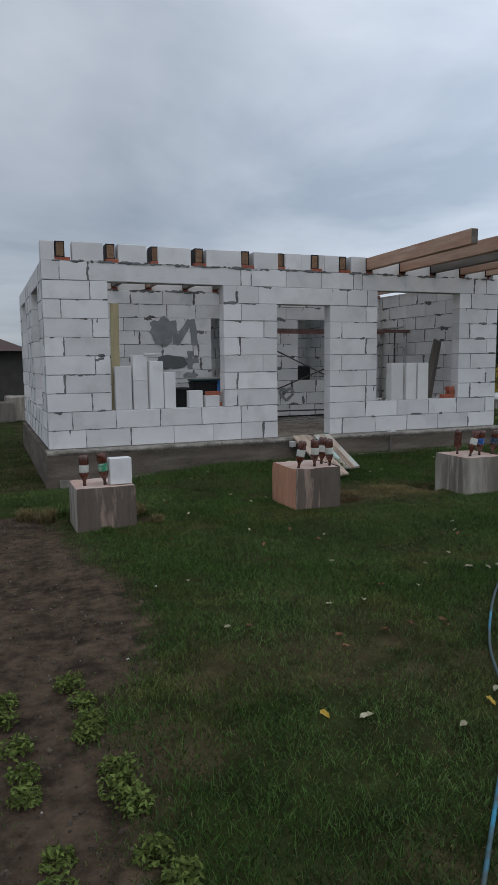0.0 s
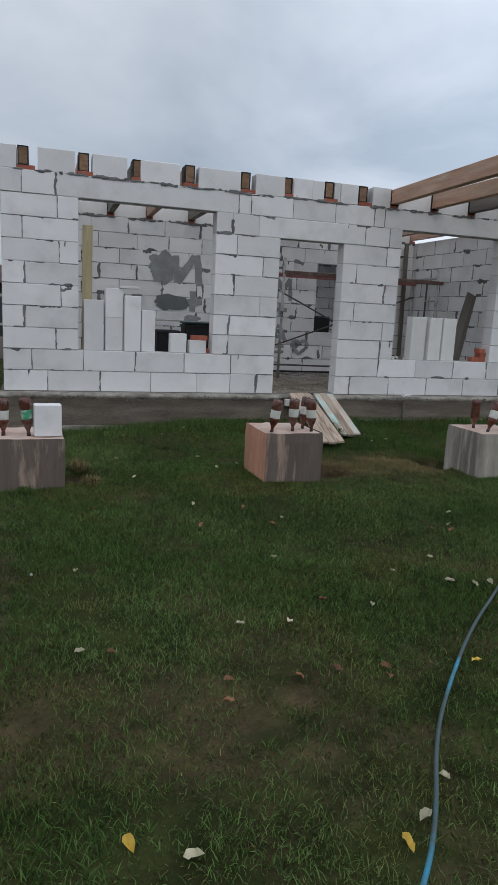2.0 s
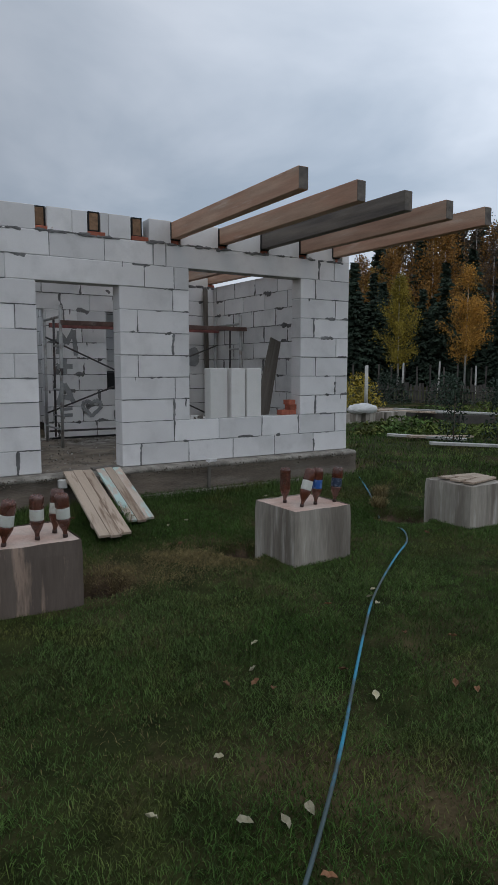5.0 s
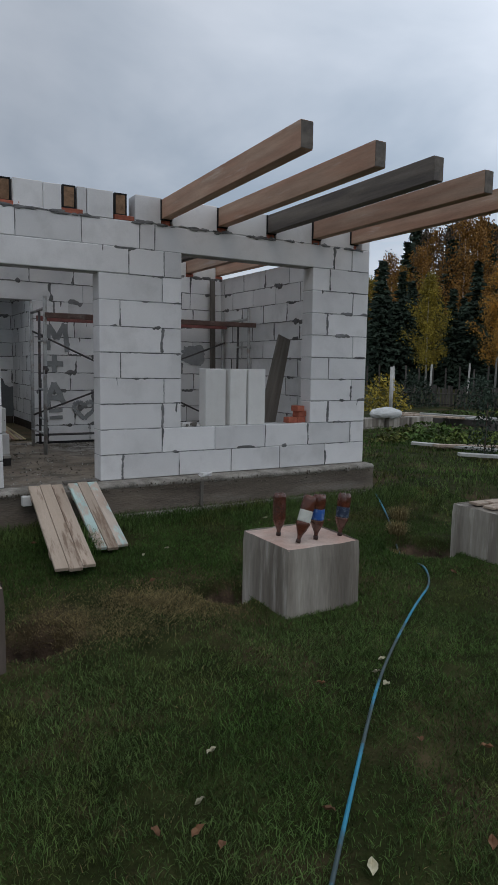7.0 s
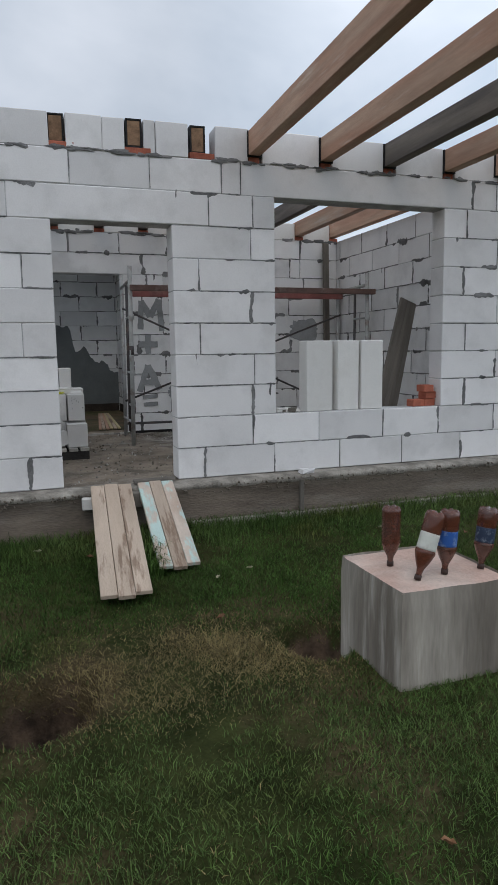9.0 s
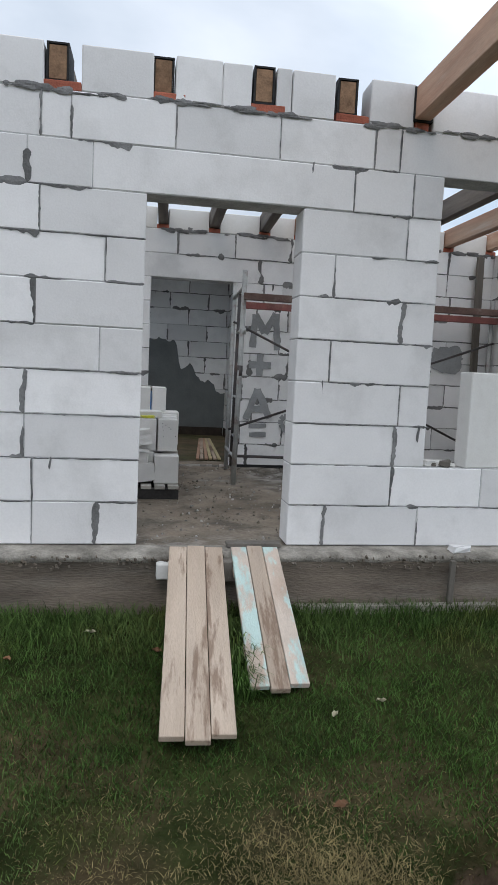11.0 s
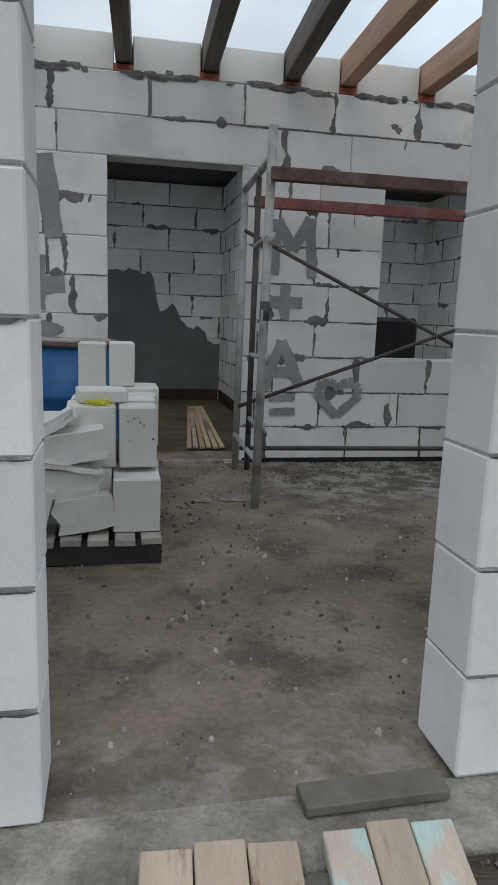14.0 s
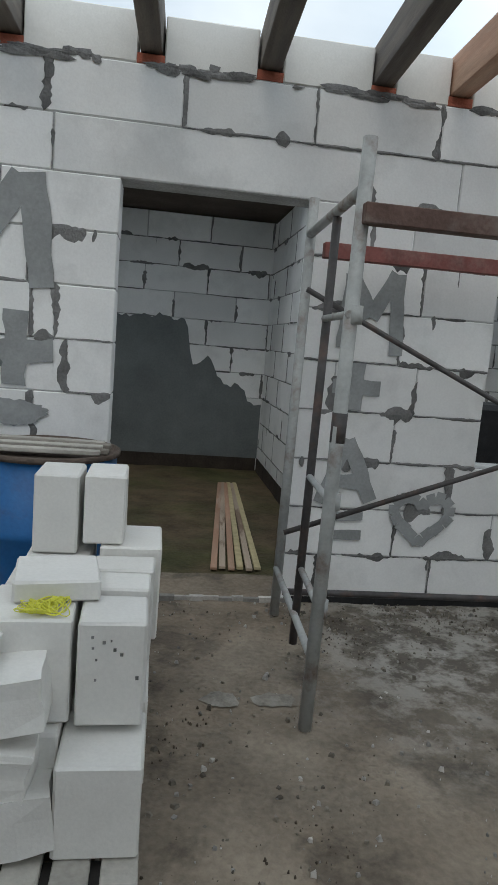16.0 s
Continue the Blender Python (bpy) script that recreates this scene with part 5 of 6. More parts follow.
def rubble(name, cx, cy, cz, w, d, h, tilt, turn, skew, seed, label):
    """A broken block: a box with one corner cut away and uneven faces."""
    bm = bmesh.new()
    add_box(bm, -w / 2, -d / 2, -h / 2, w / 2, d / 2, h / 2)
    bmesh.ops.subdivide_edges(bm, edges=list(bm.edges), cuts=2, use_grid_fill=True)
    r = random.Random(seed)
    for v in bm.verts:
        if v.co.x > w * 0.1:
            v.co.z += skew * (v.co.x / w) * (1 if v.co.z > 0 else -0.3)
        if v.co.x < -w * 0.4:
            v.co.x += 0.03 * noise.noise((v.co.y * 14, v.co.z * 14, seed))
        v.co += Vector((r.uniform(-1, 1), r.uniform(-1, 1), r.uniform(-1, 1))) * 0.005
    return tagged(part(name, bm, M_BLOCK_WARM, None, "", pose(cx, cy, cz, 0, tilt, turn)), label, "rubble", "broken blocks on the pallet")


RL = "broken white aerated block piece heaped on the pallet"
rubble("broken_block", 4.115, 11.02, 0.745, 0.235, 0.16, 0.15, -8, 6, -0.03, 1, RL)
rubble("broken_block", 4.07, 11.03, 0.865, 0.23, 0.16, 0.115, 3, -4, -0.03, 2, RL)
rubble("broken_block_slab", 4.07, 11.00, 0.938, 0.24, 0.14, 0.022, 10, 2, 0.0, 3, "thin white broken slab heaped on the pallet")
rubble("broken_block", 4.04, 11.03, 1.02, 0.33, 0.17, 0.13, -9, 3, -0.02, 4, RL)
rubble("broken_block_wedge", 3.99, 11.03, 1.115, 0.20, 0.15, 0.045, -30, 0, 0.01, 5, "white broken wedge on top of the heap")
rubble("broken_block", 3.83, 11.0, 1.03, 0.22, 0.14, 0.09, -45, 4, 0.02, 6, RL)
rubble("broken_block", 3.86, 11.05, 0.90, 0.14, 0.16, 0.24, 20, 4, 0.0, 7, RL)
rubble("broken_block", 3.94, 10.98, 0.76, 0.07, 0.14, 0.20, 14, 5, 0.0, 8, RL)
rubble("broken_block", 3.78, 11.03, 0.735, 0.24, 0.2, 0.14, 3, -6, 0.02, 9, RL)
rubble("broken_block", 3.62, 11.02, 0.78, 0.2, 0.2, 0.16, -12, 14, 0.02, 10, RL)
rubble("broken_block", 3.66, 11.05, 0.93, 0.2, 0.18, 0.14, 20, -10, 0.02, 11, RL)
tagged(part("block_pore", pores, M_MORTAR, bpy.data.objects["stacked_block.003"], "small dark pores", bpy.data.objects["stacked_block.003"].matrix_basis.inverted()), kind="stuff")


def twine():
    r = random.Random(3)
    c = bpy.data.curves.new("yellow_twine", "CURVE")
    c.dimensions, c.bevel_depth, c.bevel_resolution = "3D", 0.0013, 1
    sp = c.splines.new("POLY")
    pts = []
    a = 0
    for i in range(420):
        a += 0.35
        rad = 0.036 + 0.02 * math.sin(i * 0.173)
        pts.append((4.175 + rad * math.cos(a) + 0.012 * math.sin(i * 0.11), 11.155 + rad * 0.9 * math.sin(a * 1.03), 1.180 + 0.010 + 0.009 * math.sin(i * 0.71)))
    sp.points.add(len(pts) - 1)
    for p, q in zip(sp.points, pts):
        p.co = (*q, 1)
    c.materials.append(M_STRING)
    tagged(new("yellow_twine", c), "tangle of bright yellow twine on a block", "twine")


twine()

# ---- drum ----
def drum():
    top = thing("steel_drum", "blue steel drum with a rusty rim behind the pallet", "drum", pose(4.0, 12.22, FLOOR - 0.01))
    R, Z = 0.275, 0.85
    prof = [(R * 0.98, 0), (R, 0.01), (R, 0.27), (R + 0.012, 0.285), (R, 0.30), (R, 0.55), (R + 0.012, 0.565), (R, 0.58), (R, Z - 0.012)]
    part("shell", lathe(prof, 40), M_DRUM, top)
    part("rim", lathe([(R, Z - 0.012), (R + 0.012, Z - 0.008), (R + 0.012, Z + 0.010), (R - 0.006, Z + 0.012), (R - 0.012, Z - 0.004)], 40), M_RIM, top, "rusty brown rim")
    sheet = bmesh.new()
    n = 14
    lo, hi = [], []
    for i in range(n + 1):
        a = math.radians(190 + 62 * i / n)
        lo.append(sheet.verts.new(((R + 0.016) * math.cos(a), (R + 0.016) * math.sin(a), 0.02)))
        zz = 0.50 - 0.16 * (i / n) + 0.02 * math.sin(i)
        hi.append(sheet.verts.new(((R + 0.016) * math.cos(a), (R + 0.016) * math.sin(a), zz)))
    for i in range(n):
        sheet.faces.new((lo[i], lo[i + 1], hi[i + 1], hi[i])).smooth = True
    bmesh.ops.solidify(sheet, geom=list(sheet.faces), thickness=-0.004)
    part("plastic_sheet", sheet, M_WRAP, top, "pale plastic sheet stuck to the side")


drum()
for i in range(5):
    bm = box(-0.62, -0.022, 0, 0.62, 0.022, 0.018, 0.003)
    tagged(part("batten", bm, M_OLDBOARD if i % 2 else M_PALLET, None, "", pose(3.60 + 0.03 * (i % 2), 12.06 + 0.062 * i, 1.4035, 0, 0, rng.uniform(-2.5, 2.5))), "old grey batten lying across the drum", "batten", "battens on the drum")

tagged(part("dark_container", box(-0.24, -0.18, 0, 0.24, 0.18, 1.06, 0.03, 0.004, 2), M_FELT, None, "", pose(6.42, 13.5, FLOOR, 0, 0, 6)), "tall black container standing in the rear room", "container")
# slats on the rear room's floor
for i, mt in enumerate((M_WOOD, M_PLANK, M_WOOD, M_YELLOWBOARD, M_PLANK, M_YELLOWBOARD)):
    bm = box(-0.019, 0, 0, 0.019, 2.35, 0.018, 0.002)
    tagged(part("floor_slat", bm, mt, None, "", pose(4.80 + 0.052 * i, 13.22 + 0.02 * (i % 2), FLOOR + 0.012, 0, 0, -6 + 0.6 * i)), "thin wooden slat lying on the rear floor", "slat", "slats on the rear floor")
# pale worn spots by the scaffold
for cx, w in ((4.72, 0.075), (4.91, 0.09)):
    bm = bmesh.new()
    mid = bm.verts.new((cx, 11.86, FLOOR + 0.001))
    ring = [bm.verts.new((cx + math.cos(a) * w * rng.uniform(0.8, 1.15), 11.86 + math.sin(a) * 0.055 * rng.uniform(0.7, 1.2), FLOOR - 0.010)) for a in [i * math.tau / 16 for i in range(16)]]
    for i in range(16):
        bm.faces.new((mid, ring[i], ring[(i + 1) % 16]))
    tagged(part("trim_mortar_spill", bm, M_CRUST), "pale dried mortar spill on the slab", "mortar", kind="structure")

# ---- hose ----
def hose():
    c = bpy.data.curves.new("garden_hose", "CURVE")
    c.dimensions, c.bevel_depth, c.bevel_resolution = "3D", 0.0085, 3
    sp = c.splines.new("NURBS")
    pts = [(0.9, 1.25), (1.40, 1.72), (1.69, 1.99), (1.90, 2.19), (2.15, 2.45), (2.41, 2.86), (2.69, 3.18), (3.10, 3.60), (3.52, 3.95), (3.95, 4.34), (4.35, 4.73), (4.90, 5.25), (5.30, 5.62), (5.80, 6.02),
           (6.30, 6.38), (6.68, 6.62), (6.98, 7.02), (7.16, 7.46), (7.72, 8.25), (8.43, 9.36), (8.9, 10.2), (9.5, 11.2)]
    sp.points.add(len(pts) - 1)
    for p, (x, y) in zip(sp.points, pts):
        p.co = (x, y, height(x, y) + 0.034, 1)
    sp.order_u, sp.use_endpoint_u = 3, True
    c.materials.append(M_HOSE)
    tagged(new("garden_hose", c), "long blue garden hose lying across the lawn", "hose")


hose()


# ---- fallen leaves and seedlings ----
def leaf_mesh(mat, s):
    bm = bmesh.new()
    n = 6
    mid = [bm.verts.new((0, s * (-1 + 2 * i / n), 0.004 * math.sin(i * 1.3))) for i in range(n + 1)]
    for sg in (-1, 1):
        side = [bm.verts.new((sg * s * 0.52 * math.sin(math.pi * (i / n) ** 0.8), s * (-1 + 2 * i / n), 0.010 + 0.004 * math.sin(i * 2.1 + sg))) for i in range(1, n)]
        rim = [mid[0]] + side + [mid[n]]
        for i in range(n):
            q = [mid[i], mid[i + 1], rim[i + 1], rim[i]]
            q = [v for k, v in enumerate(q) if v not in q[:k]]
            if len(q) > 2:
                bm.faces.new(q if sg > 0 else q[::-1])
    me = bpy.data.meshes.new("fallen_leaf")
    bm.to_mesh(me)
    bm.free()
    me.materials.append(mat)
    return me


LEAVES = [leaf_mesh(m, s) for m, s in ((M_LEAF_Y, 0.034), (M_LEAF_P, 0.034), (M_LEAF_B, 0.03), (M_LEAF_P, 0.026))]
LEAF_LABEL = ["yellow fallen leaf on the grass", "pale dry fallen leaf on the grass", "brown fallen leaf on the grass", "small pale fallen leaf on the grass"]
rl = random.Random(17)
spots = [(3.40, 3.32, 0), (2.94, 3.33, 0), (3.48, 4.09, 1), (2.75, 3.98, 3), (2.23, 3.88, 1), (3.49, 4.57, 3), (4.04, 5.17, 3), (2.50, 3.38, 2), (2.16, 5.44, 2), (2.09, 3.40, 2), (1.79, 3.43, 2),
         (2.27, 3.40, 2), (2.47, 3.30, 2), (1.75, 3.29, 2), (3.45, 3.81, 2), (3.83, 5.09, 2), (3.96, 5.02, 2), (4.00, 4.92, 2), (4.38, 4.60, 1), (5.27, 4.90, 2), (4.83, 4.50, 2), (4.42, 4.89, 2), (5.32, 5.67, 3),
         (1.27, 2.65, 0), (1.34, 3.76, 2), (2.33, 2.68, 1), (2.16, 2.53, 1), (2.05, 2.45, 0), (1.80, 2.34, 3), (3.60, 4.10, 1)]
spots += [(rl.uniform(0.7, 8.6), rl.uniform(1.8, 9.0), rl.choice((1, 2, 2, 3, 3, 3))) for _ in range(60)]
for x, y, k in spots:
    if free(x, y):
        ob = new("fallen_leaf", LEAVES[k])
        ob.matrix_basis = pose(x, y, height(x, y) + 0.026, rl.uniform(-20, 20), rl.uniform(-20, 20), rl.uniform(0, 360))
        tagged(ob, LEAF_LABEL[k], "leaf", "fallen leaves")


def seedling(x, y, s, seed):
    r = random.Random(seed)
    bm = bmesh.new()
    for _ in range(int(230 * s / 0.12)):
        a, d = r.uniform(0, math.tau), r.random() ** 0.6 * s * 0.8
        c = Vector((math.cos(a) * d, math.sin(a) * d, r.uniform(0.15, 0.8) * s * (1 - 0.4 * d / s)))
        l, w = r.uniform(0.009, 0.02), r.uniform(0.005, 0.009)
        q = pose(*c, r.uniform(-50, 50), r.uniform(-50, 50), r.uniform(0, 360))
        vs = [bm.verts.new(q @ Vector(p)) for p in ((0, -l, 0), (w, 0, 0.004), (0, l, 0), (-w, 0, 0.004))]
        bm.faces.new(vs)
    for _ in range(10):
        a, d = r.uniform(0, math.tau), r.random() * s * 0.6
        add_tube(bm, (math.cos(a) * d * 0.3, math.sin(a) * d * 0.3, -0.02), (math.cos(a) * d, math.sin(a) * d, s * 0.5), 0.002, 4, 0.001)
    tagged(part("seedling_clump", bm, M_WEED, None, "", pose(x, y, height(x, y))), "clump of bright green seedlings on bare soil", "plant", "rows of seedlings")


for i, (x, y, s) in enumerate(((0.22, 3.42, .12), (0.26, 3.22, .10), (0.27, 3.03, .11), (0.24, 2.92, .10), (0.32, 2.62, .12), (0.30, 2.48, .13), (0.34, 2.38, .10), (0.34, 2.12, .10), (0.40, 1.98, .10),
                               (-0.10, 3.35, .11), (-0.10, 3.18, .10), (-0.06, 2.92, .11), (-0.04, 2.72, .10), (-0.04, 2.58, .10), (0.04, 2.2, .09), (0.02, 2.05, .1))):
    seedling(x, y, s * 0.85, i)


def rough_tuft(x, y, s, mat, label, seed, n=300):
    r = random.Random(seed)
    bm = bmesh.new()
    for _ in range(n):
        a, d = r.uniform(0, math.tau), r.random() * s * 0.4
        b = a + r.uniform(-0.8, 0.8)
        p = Vector((math.cos(a) * d, math.sin(a) * d, -0.02))
        k, h = r.uniform(0.15, 0.6) * s, r.uniform(0.4, 1) * s
        w = 0.003
        v = [bm.verts.new(p + Vector((-math.sin(b) * w, math.cos(b) * w, 0))), bm.verts.new(p + Vector((math.sin(b) * w, -math.cos(b) * w, 0))),
             bm.verts.new(p + Vector((math.cos(b) * k * 0.5, math.sin(b) * k * 0.5, h * 0.8))), bm.verts.new(p + Vector((math.cos(b) * k, math.sin(b) * k, h * 0.7)))]
        v.append(bm.verts.new(v[2].co + Vector((math.sin(b) * w * 1.4, -math.cos(b) * w * 1.4, 0))))
        bm.faces.new((v[0], v[1], v[4], v[2]))
        bm.faces.new((v[2], v[4], v[3]))
    tagged(part("grass_tuft", bm, mat, None, "", pose(x, y, height(x, y))), label, "grass", "grass tufts")


for i, (x, y, s, mt) in enumerate(((0.45, 7.25, .22, M_DRYGRASS), (0.25, 7.45, .2, M_DRYGRASS), (0.6, 7.5, .2, M_GRASS), (1.42, 7.3, .18, M_DRYGRASS), (1.5, 6.7, .14, M_DRYGRASS), (4.575, 8.55, .24, M_GRASS), (4.58, 8.75, .25, M_GRASS), (4.575, 8.38, .20, M_GRASS),
                                   (7.2, 7.6, .2, M_DRYGRASS), (7.5, 7.9, .2, M_DRYGRASS), (7.9, 8.3, .2, M_DRYGRASS), (0.95, 6.5, .10, M_GRASS))):
    rough_tuft(x, y, s, mt, "tuft of dry pale grass" if mt is M_DRYGRASS else "tuft of uncut green grass", i)


# ---- beyond the house: yard, fence, wood ----
EYE = Vector((2.9, 3.0))


def far_point(bearing, dist):
    return EYE.x + dist * math.cos(math.radians(bearing)), EYE.y + dist * math.sin(math.radians(bearing))


def tree_spruce(seed, h):
    r = random.Random(seed)
    top = thing("spruce_tree", "dark green spruce at the edge of the wood", "tree", None, "spruces of the wood")
    part("trunk", tube((0, 0, -0.3), (0, 0, h), h * 0.014, 7, 0.02), M_BARK, top)
    verts, faces = [], []
    z = h * 0.06
    while z < h:
        k = 1 - z / h
        reach = h * 0.24 * k ** 0.8 + 0.15
        for _ in range(int(5 + 12 * k)):
            a = r.uniform(0, math.tau)
            l = reach * r.uniform(0.6, 1.1)
            for s in range(6):
                f = (s + r.random()) / 6
                d = l * f
                c = Vector((math.cos(a) * d, math.sin(a) * d, z - 0.28 * d + r.uniform(-0.1, 0.1)))
                w = 0.22 + 0.30 * (1 - f)
                q = pose(*c, r.uniform(-30, 30), r.uniform(-30, 30), math.degrees(a) + r.uniform(-40, 40))
                i = len(verts)
                verts += [tuple(q @ Vector(p)) for p in ((-w, -w * 0.7, -0.08), (w * 1.3, 0, -0.12), (-w, w * 0.7, -0.08), (-w * 0.4, 0, 0.14))]
                faces += [(i, i + 1, i + 3), (i + 1, i + 2, i + 3), (i, i + 2, i + 1)]
        z += h * 0.035
    me = bpy.data.meshes.new("crown")
    me.from_pydata(verts, [], faces)
    me.materials.append(M_SPRUCE)
    ob = new("crown", me)
    ob.parent = top
    return top


def tree_birch(seed, h, mat, label, grp, leaves=150):
    r = random.Random(seed)
    top = thing("birch_tree", label, "tree", None, grp)
    part("trunk", tube((0, 0, -0.3), (0.1, 0.05, h * 0.97), h * 0.010, 8, 0.015), M_BARK_B, top)
    limbs = bmesh.new()
    verts, faces = [], []
    for _ in range(64):
        g = r.uniform(0.20, 0.96)
        z0 = h * g
        a = r.uniform(0, math.tau)
        l = h * 0.21 * (smooth(0.05, 0.36, g) * (1.02 - g) ** 0.75 + 0.03) * r.uniform(0.65, 1.25)
        e = Vector((math.cos(a) * l, math.sin(a) * l, z0 + l * r.uniform(0.5, 1.0)))
        add_tube(limbs, (0.05, 0.02, z0), e, 0.025, 4, 0.006)
        for _ in range(int(leaves * (0.35 + l / (h * 0.14)))):
            f = r.uniform(0.15, 1.12)
            s = 0.10 + 0.14 * min(1, l)
            c = Vector((0.05, 0.02, z0)).lerp(e, f) + Vector((r.gauss(0, s), r.gauss(0, s), r.gauss(-0.16, 0.30)))
            w = r.uniform(0.04, 0.095)
            q = pose(*c, r.uniform(0, 360), r.uniform(0, 360), r.uniform(0, 360))
            i = len(verts)
            verts += [tuple(q @ Vector(p)) for p in ((-w, 0, 0), (0, -w * 0.8, 0.02), (w, 0, 0), (0, w * 0.8, 0.02))]
            faces.append((i, i + 1, i + 2, i + 3))
    part("limb", limbs, M_BARK, top, "thin dark limbs")
    me = bpy.data.meshes.new("crown")
    me.from_pydata(verts, [], faces)
    me.materials.append(mat)
    ob = new("crown", me)
    ob.parent = top
    return top


SPRUCES = [tree_spruce(1, 14), tree_spruce(2, 11), tree_spruce(3, 12.5)]
BIRCHES = [tree_birch(4, 12, M_ORANGE, "orange autumn birch with a white trunk", "autumn birches"), tree_birch(5, 11, M_OLIVE, "yellow-green autumn birch with a white trunk", "autumn birches"),
           tree_birch(6, 12, M_RUST, "rusty orange autumn birch at the edge of the wood", "autumn birches", 110), tree_birch(7, 12, M_BARE, "nearly bare brown-grey tree of the wood", "bare autumn trees", 34)]
rt = random.Random(40)


def stand(ob, used, bearing, dist, s):
    x, y = far_point(bearing, dist)
    m = pose(x, y, 0.0, 0, 0, rt.uniform(0, 360))
    if ob in used:
        ob = copy_thing(ob, m)
    else:
        used.add(ob)
        ob.matrix_basis = m
    ob.scale = (s, s, s)


used = set()
stand(BIRCHES[1], used, 45.2, 53, 0.82)
stand(BIRCHES[0], used, 39.8, 53, 0.78)
stand(BIRCHES[0], used, 33.0, 56, 0.8)
for b, k, s in ((48.3, 2, 1.1), (47.4, 1, 1.08), (45.9, 2, 1.15), (42.6, 2, 1.42), (41.6, 2, 1.36), (37.9, 3, 1.2), (36.2, 2, 1.25), (34.4, 0, 1.2), (30, 2, 1.2), (27, 2, 1.2)):
    stand(BIRCHES[k], used, b, rt.uniform(68, 71), s)
for i in range(46):
    stand(SPRUCES[i % 3], used, 19 + 31 * (i + rt.uniform(-0.5, 0.5)) / 46, 58 + 3 * (i % 3) + rt.uniform(-1, 1), rt.uniform(0.55, 0.85))
for i in range(30):
    stand(SPRUCES[i % 3], used, 19 + 31 * (i + rt.uniform(-0.4, 0.4)) / 30, rt.uniform(73, 78), rt.uniform(0.85, 1.12))
for i in range(26):
    stand(BIRCHES[3 if i % 3 else 2], used, 19 + 28 * (i + rt.uniform(-0.5, 0.5)) / 26, rt.uniform(80, 83), rt.uniform(1.45, 1.7))
for b, k, s in ((48.9, 2, 0.95), (50.0, 1, 0.95), (51.2, 2, 0.92), (52.4, 0, 0.9)):
    stand(BIRCHES[k], used, b, 66, s)
for b in (48.5, 49.4, 50.4, 51.6, 52.8):
    stand(SPRUCES[1], used, b, 62, 0.75)
for i in range(34):
    stand(SPRUCES[i % 3], used, 19 + 28 * (i + rt.uniform(-0.5, 0.5)) / 34, rt.uniform(84, 92), rt.uniform(1.25, 1.62))


def fence_run(name, label, bearings, dist, h, mat, pickets, gap):
    top = thing(name, label, "fence")
    a, b = Vector(far_point(bearings[0], dist[0])), Vector(far_point(bearings[1], dist[1]))
    n = int((b - a).length / gap)
    r = random.Random(n)
    d = (b - a).normalized()
    yaw = math.degrees(math.atan2(d.y, d.x))
    me = None
    for i in range(min(n, 290)):
        c = a.lerp(b, i / n)
        w = 0.045 if pickets else 0.05
        if me is None:
            ob = part("picket" if pickets else "post", box(-w, -0.012 if pickets else -w, -0.1, w, 0.012 if pickets else w, 1.0, 0.004), mat, top)
            me = ob.data
        else:
            ob = new("picket" if pickets else "post", me)
            ob.parent = top
        ob.matrix_basis = pose(c.x, c.y, 0.05, r.uniform(-2, 2), r.uniform(-2, 2), yaw) @ Matrix.Diagonal((1, 1, h * r.uniform(0.9, 1.06), 1))
    for z in ((0.3, 0.75) if pickets else ()):
        part("rail", tube((a.x, a.y, h * z), (b.x, b.y, h * z), 0.03, 6), mat, top)


fence_run("picket_fence", "low weathered grey picket fence across the yard", (47, 28), (29, 27), 0.95, M_FENCE, True, 0.13)
fence_run("post_fence", "row of pale fence posts along the wood", (56, 24), (44, 42), 1.9, M_POST, False, 2.1)
fence_run("field_fence", "row of thin dark stakes along the wood", (56, 24), (50, 48), 1.8, M_FENCE, False, 0.9)
px, py = far_point(47.9, 23)
tagged(part("tall_post", tube((px, py, -0.2), (px, py, 1.75), 0.06, 10), M_POST), "tall pale post standing behind the block pile", "post")

# block pile with a white sack
px, py = far_point(48.0, 17.5)
rq = random.Random(9)
for i in range(12):
    k = i // 6
    loose_block("grey_block", "grey hollow block in a pile in the yard", px - 1.0 + 0.42 * (i % 6), py - 0.2 + 0.1 * (i % 2), 0.02 + 0.22 * k, px - 0.64 + 0.42 * (i % 6), py + 0.2, 0.235 + 0.22 * k, "grey blocks in the yard", M_PIER, rq.uniform(-12, 12), 0.006, i)
bm = bmesh.new()
bmesh.ops.create_icosphere(bm, subdivisions=3, radius=1)
for v in bm.verts:
    v.co = Vector((v.co.x * 0.48, v.co.y * 0.3, max(-0.6, v.co.z) * 0.16 + 0.09 + 0.04 * noise.noise(v.co * 3)))
tagged(part("white_sack", bm, M_SACK, None, "", pose(px - 0.1, py, 0.46)), "white sack lying on the block pile", "sack")


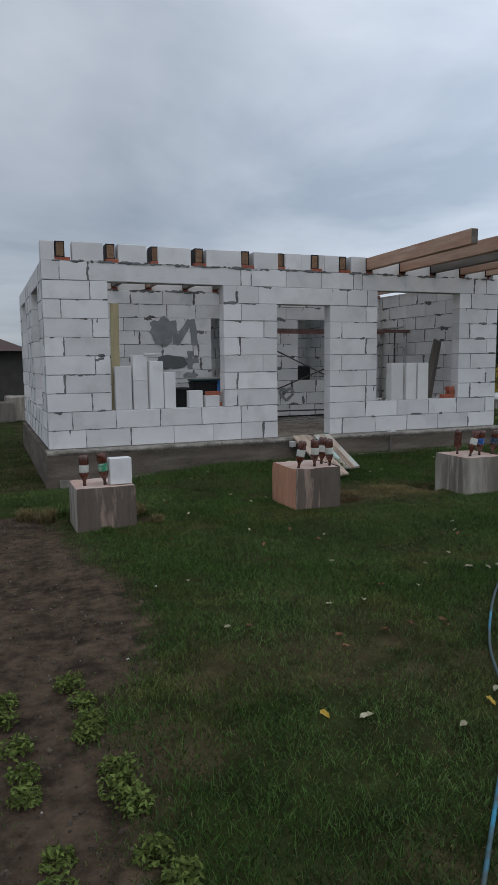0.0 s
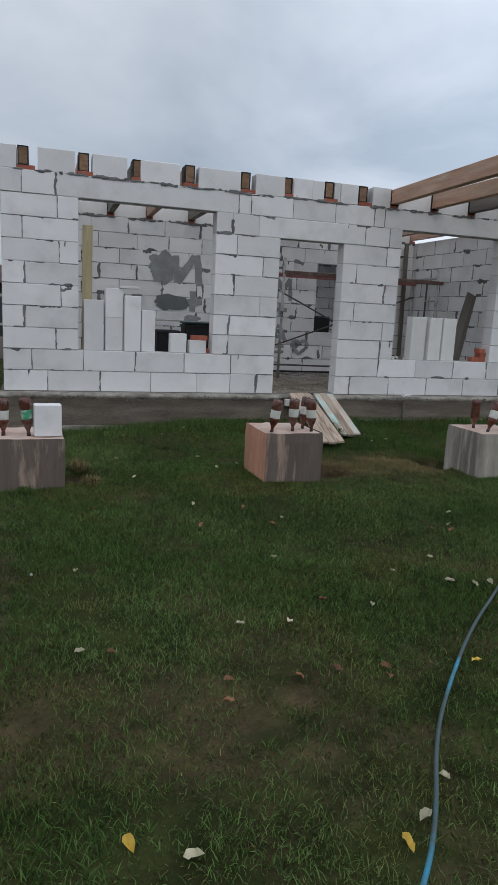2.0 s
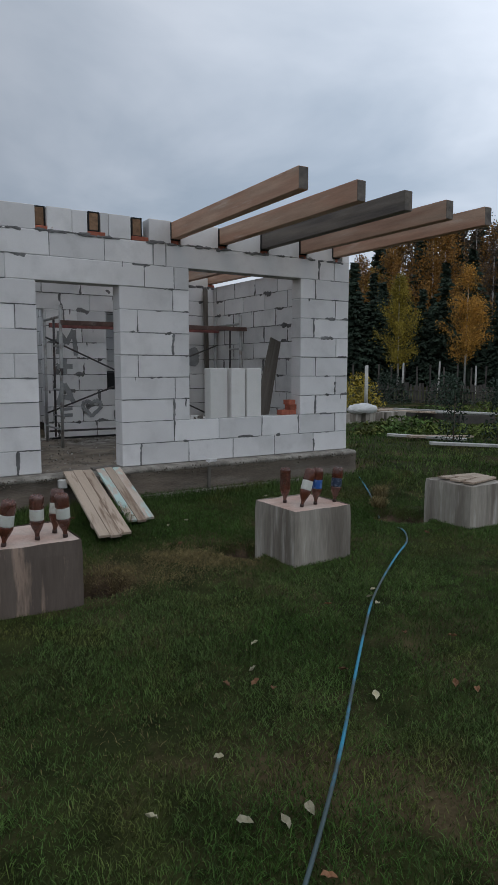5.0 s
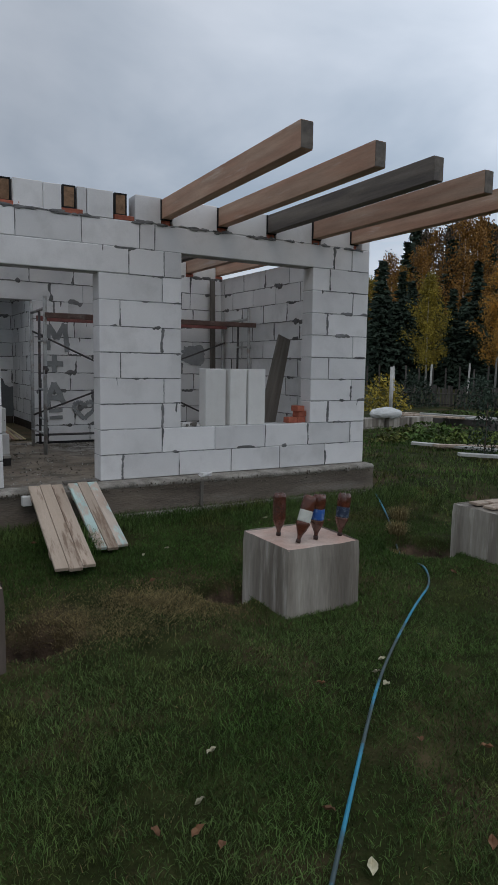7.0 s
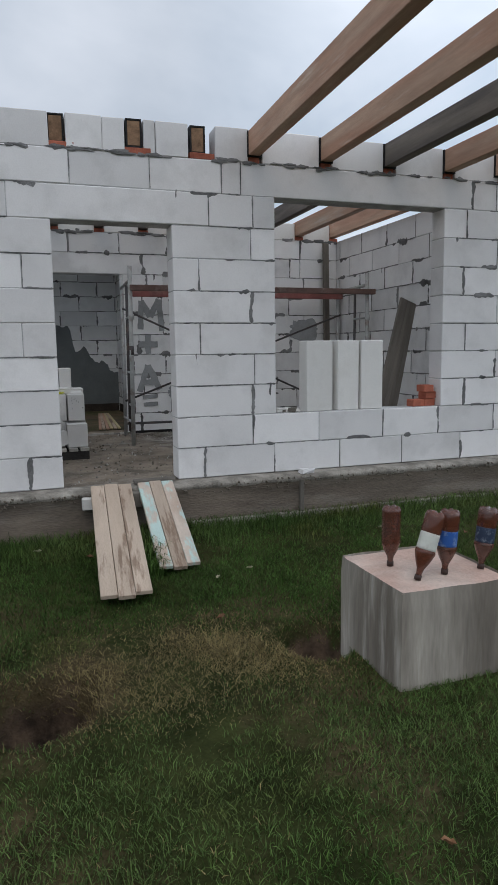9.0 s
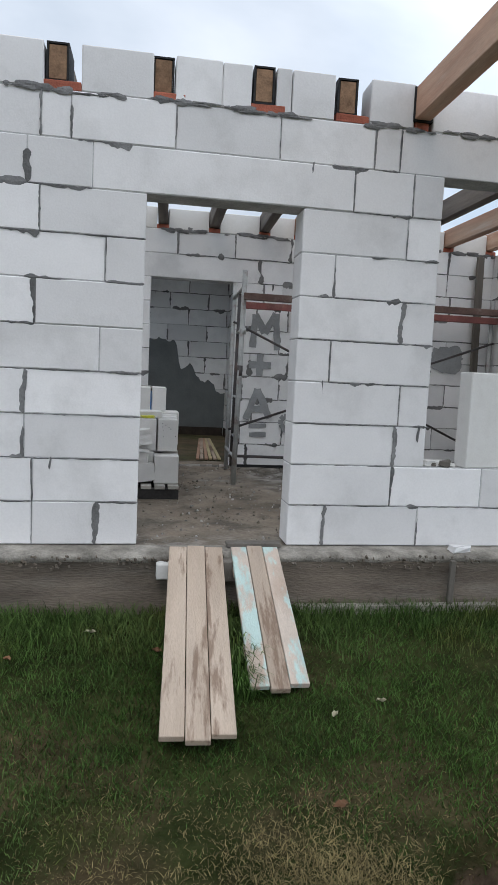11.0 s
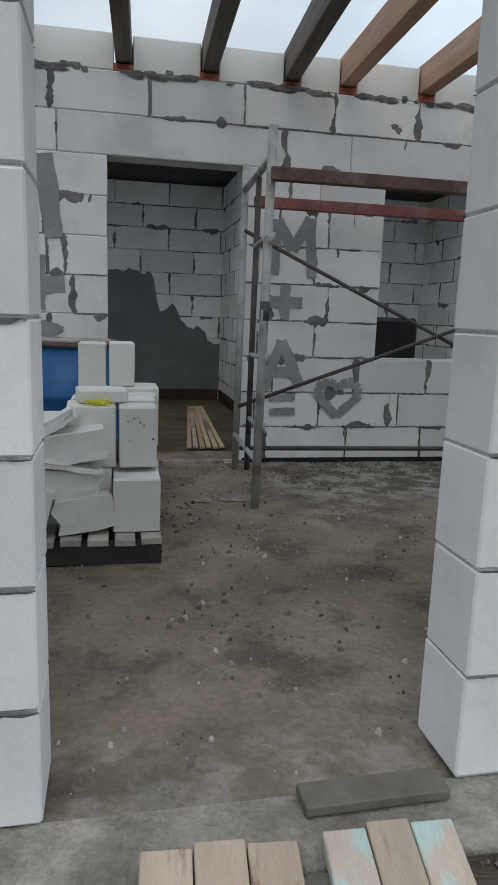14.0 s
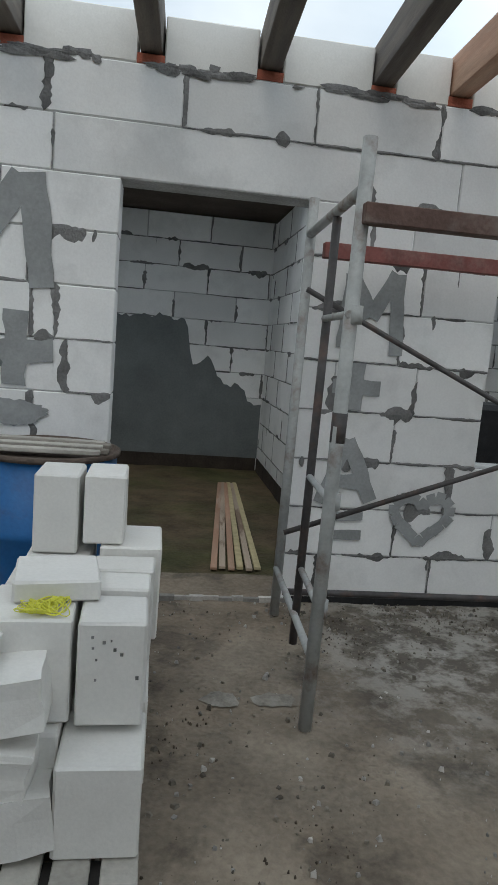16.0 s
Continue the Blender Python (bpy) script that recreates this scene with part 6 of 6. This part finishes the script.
def weed_patch(bearing, dist, sx, sy, s, mat, label, seed, name="weed_patch", leaf=0.06, n=900):
    r = random.Random(seed)
    bm = bmesh.new()
    for _ in range(n):
        u, v = r.gauss(0, 0.4), r.gauss(0, 0.4)
        z = s * max(0.05, 1 - (u * u + v * v)) * r.random()
        q = pose(u * sx, v * sy, z, r.uniform(-60, 60), r.uniform(-60, 60), r.uniform(0, 360))
        w = leaf * r.uniform(0.5, 1.2)
        bm.faces.new([bm.verts.new(q @ Vector(p)) for p in ((-w, 0, 0), (0, -w * 0.5, 0.01), (w, 0, 0), (0, w * 0.5, 0.01))])
    x, y = far_point(bearing, dist)
    tagged(part(name, bm, mat, None, "", pose(x, y, 0.05)), label, "plant", "", "stuff")


for i, (b, d, sx, sy, s) in enumerate(((44.5, 16, 2.2, 1.0, 0.45), (41, 15, 2.0, 1.0, 0.35), (46.5, 14.5, 1.5, .8, .3), (37, 15, 2, 1, .4), (43, 20, 3, 1.2, .5), (38, 21, 3, 1.2, .6), (33, 16, 2, 1.2, .4))):
    weed_patch(b, d, sx, sy, s, M_WEED if i % 2 else M_GRASS, "patch of green garden weeds", i, leaf=0.07)
for i, (b, d) in enumerate(((48.6, 25), (46, 27.5), (41, 27), (36.5, 26))):
    weed_patch(b, d, 1.4, 1.0, 1.5, M_OLIVE if i == 0 else M_SPRUCE, "rough shrub in front of the fence", 50 + i, "shrub", 0.07, 1300)


def sapling(bearing, dist, h, seed):
    x, y = far_point(bearing, dist)
    top = thing("young_tree", "young dark-leaved tree in the yard", "tree", pose(x, y, 0.03), "young trees in the yard")
    r = random.Random(seed)
    part("trunk", tube((0, 0, -0.05), (0.03, 0, h), 0.018, 6, 0.006), M_BARK, top)
    bm = bmesh.new()
    for _ in range(520):
        z = r.uniform(0.15, 1.0) * h
        k = 0.28 * h * (1.15 - z / h) * r.random() ** 0.5
        a = r.uniform(0, math.tau)
        q = pose(math.cos(a) * k, math.sin(a) * k, z, r.uniform(0, 360), r.uniform(0, 360), r.uniform(0, 360))
        w = r.uniform(0.02, 0.04)
        bm.faces.new([bm.verts.new(q @ Vector(p)) for p in ((-w, 0, 0), (0, -w * 0.6, 0), (w, 0, 0), (0, w * 0.6, 0))])
    part("crown", bm, M_SPRUCE, top)


sapling(40.3, 12.4, 1.35, 1)
sapling(36.6, 13.0, 1.3, 2)
for i, (b, d, l, t) in enumerate(((42.6, 13.2, 1.6, -10), (41.4, 13.4, 1.5, 25), (39.0, 12.0, 1.4, 5), (43.8, 19.2, 2.4, 8), (41.6, 19.0, 2.6, -6), (45.2, 18.6, 2.2, 2), (38.6, 18, 2.2, 14))):
    x, y = far_point(b, d)
    tagged(part("scrap_board", box(-l / 2, -0.09, 0, l / 2, 0.09, 0.05, 0.004), M_POST if i % 2 == 0 else M_PLANK, None, "", pose(x, y, height(x, y) + 0.03 + (0.2 if i > 2 else 0), 0, 2, -40 + t)), "weathered board lying in the weeds", "board", "scrap boards in the yard")
    if i > 2:
        tagged(part("timber_block", box(-0.5, -0.12, -0.05, 0.5, 0.12, 0.215, 0.01), M_FENCE, None, "", pose(x, y, height(x, y), 0, 0, -40 + t)), "dark timber under the boards", "timber", "scrap boards in the yard")


# ---- neighbour's shed to the west ----
def shed():
    top = thing("neighbour_shed", "low dark shed with a brown sheet roof", "house", pose(-4.4, 24.5, 0))
    w, d, h = 5.5, 2.8, 2.15
    bm = bmesh.new()
    add_box(bm, -w, -d, -0.1, w, d, h)
    part("shed_wall", bm, M_SHEDWALL, top)
    bm = bmesh.new()
    o = 0.3
    a = [bm.verts.new(p) for p in ((-w - o, -d - o, h - 0.05), (w + o, -d - o, h - 0.05), (w + o, d + o, h - 0.05), (-w - o, d + o, h - 0.05))]
    b = [bm.verts.new(p) for p in ((-w + 2.4, 0, h + 1.15), (w - 2.4, 0, h + 1.15))]
    bm.faces.new((a[0], a[1], b[1], b[0])); bm.faces.new((a[1], a[2], b[1])); bm.faces.new((a[2], a[3], b[0], b[1])); bm.faces.new((a[3], a[0], b[0])); bm.faces.new(a[::-1])
    part("roof", bm, M_SHEDROOF, top, "brown sheet roof")
    for x in (1.5, 4.2):
        fr = part("window_frame", box(x - 0.5, -d - 0.04, 0.9, x + 0.5, -d + 0.02, 1.8, 0.01), M_POST, top)
        part("pane", box(x - 0.42, -d - 0.05, 0.98, x + 0.42, -d - 0.041, 1.72), M_GLASS, fr)


shed()
for i, (x, y, w, h, mt) in enumerate(((0.9, 21.0, 0.4, 0.75, M_PIER), (0.2, 20.8, 0.5, 0.6, M_OLDBOARD), (-0.6, 21.1, 0.55, 0.8, M_SHEDWALL))):
    bm = box(-w, -0.3, 0, w, 0.3, h, 0.04, 0.02, i)
    tagged(part("storage_crate", bm, mt, None, "", pose(x, y, 0.03, 0, 0, 8 * i)), "dark covered crate beside the shed", "crate", "crates by the shed")
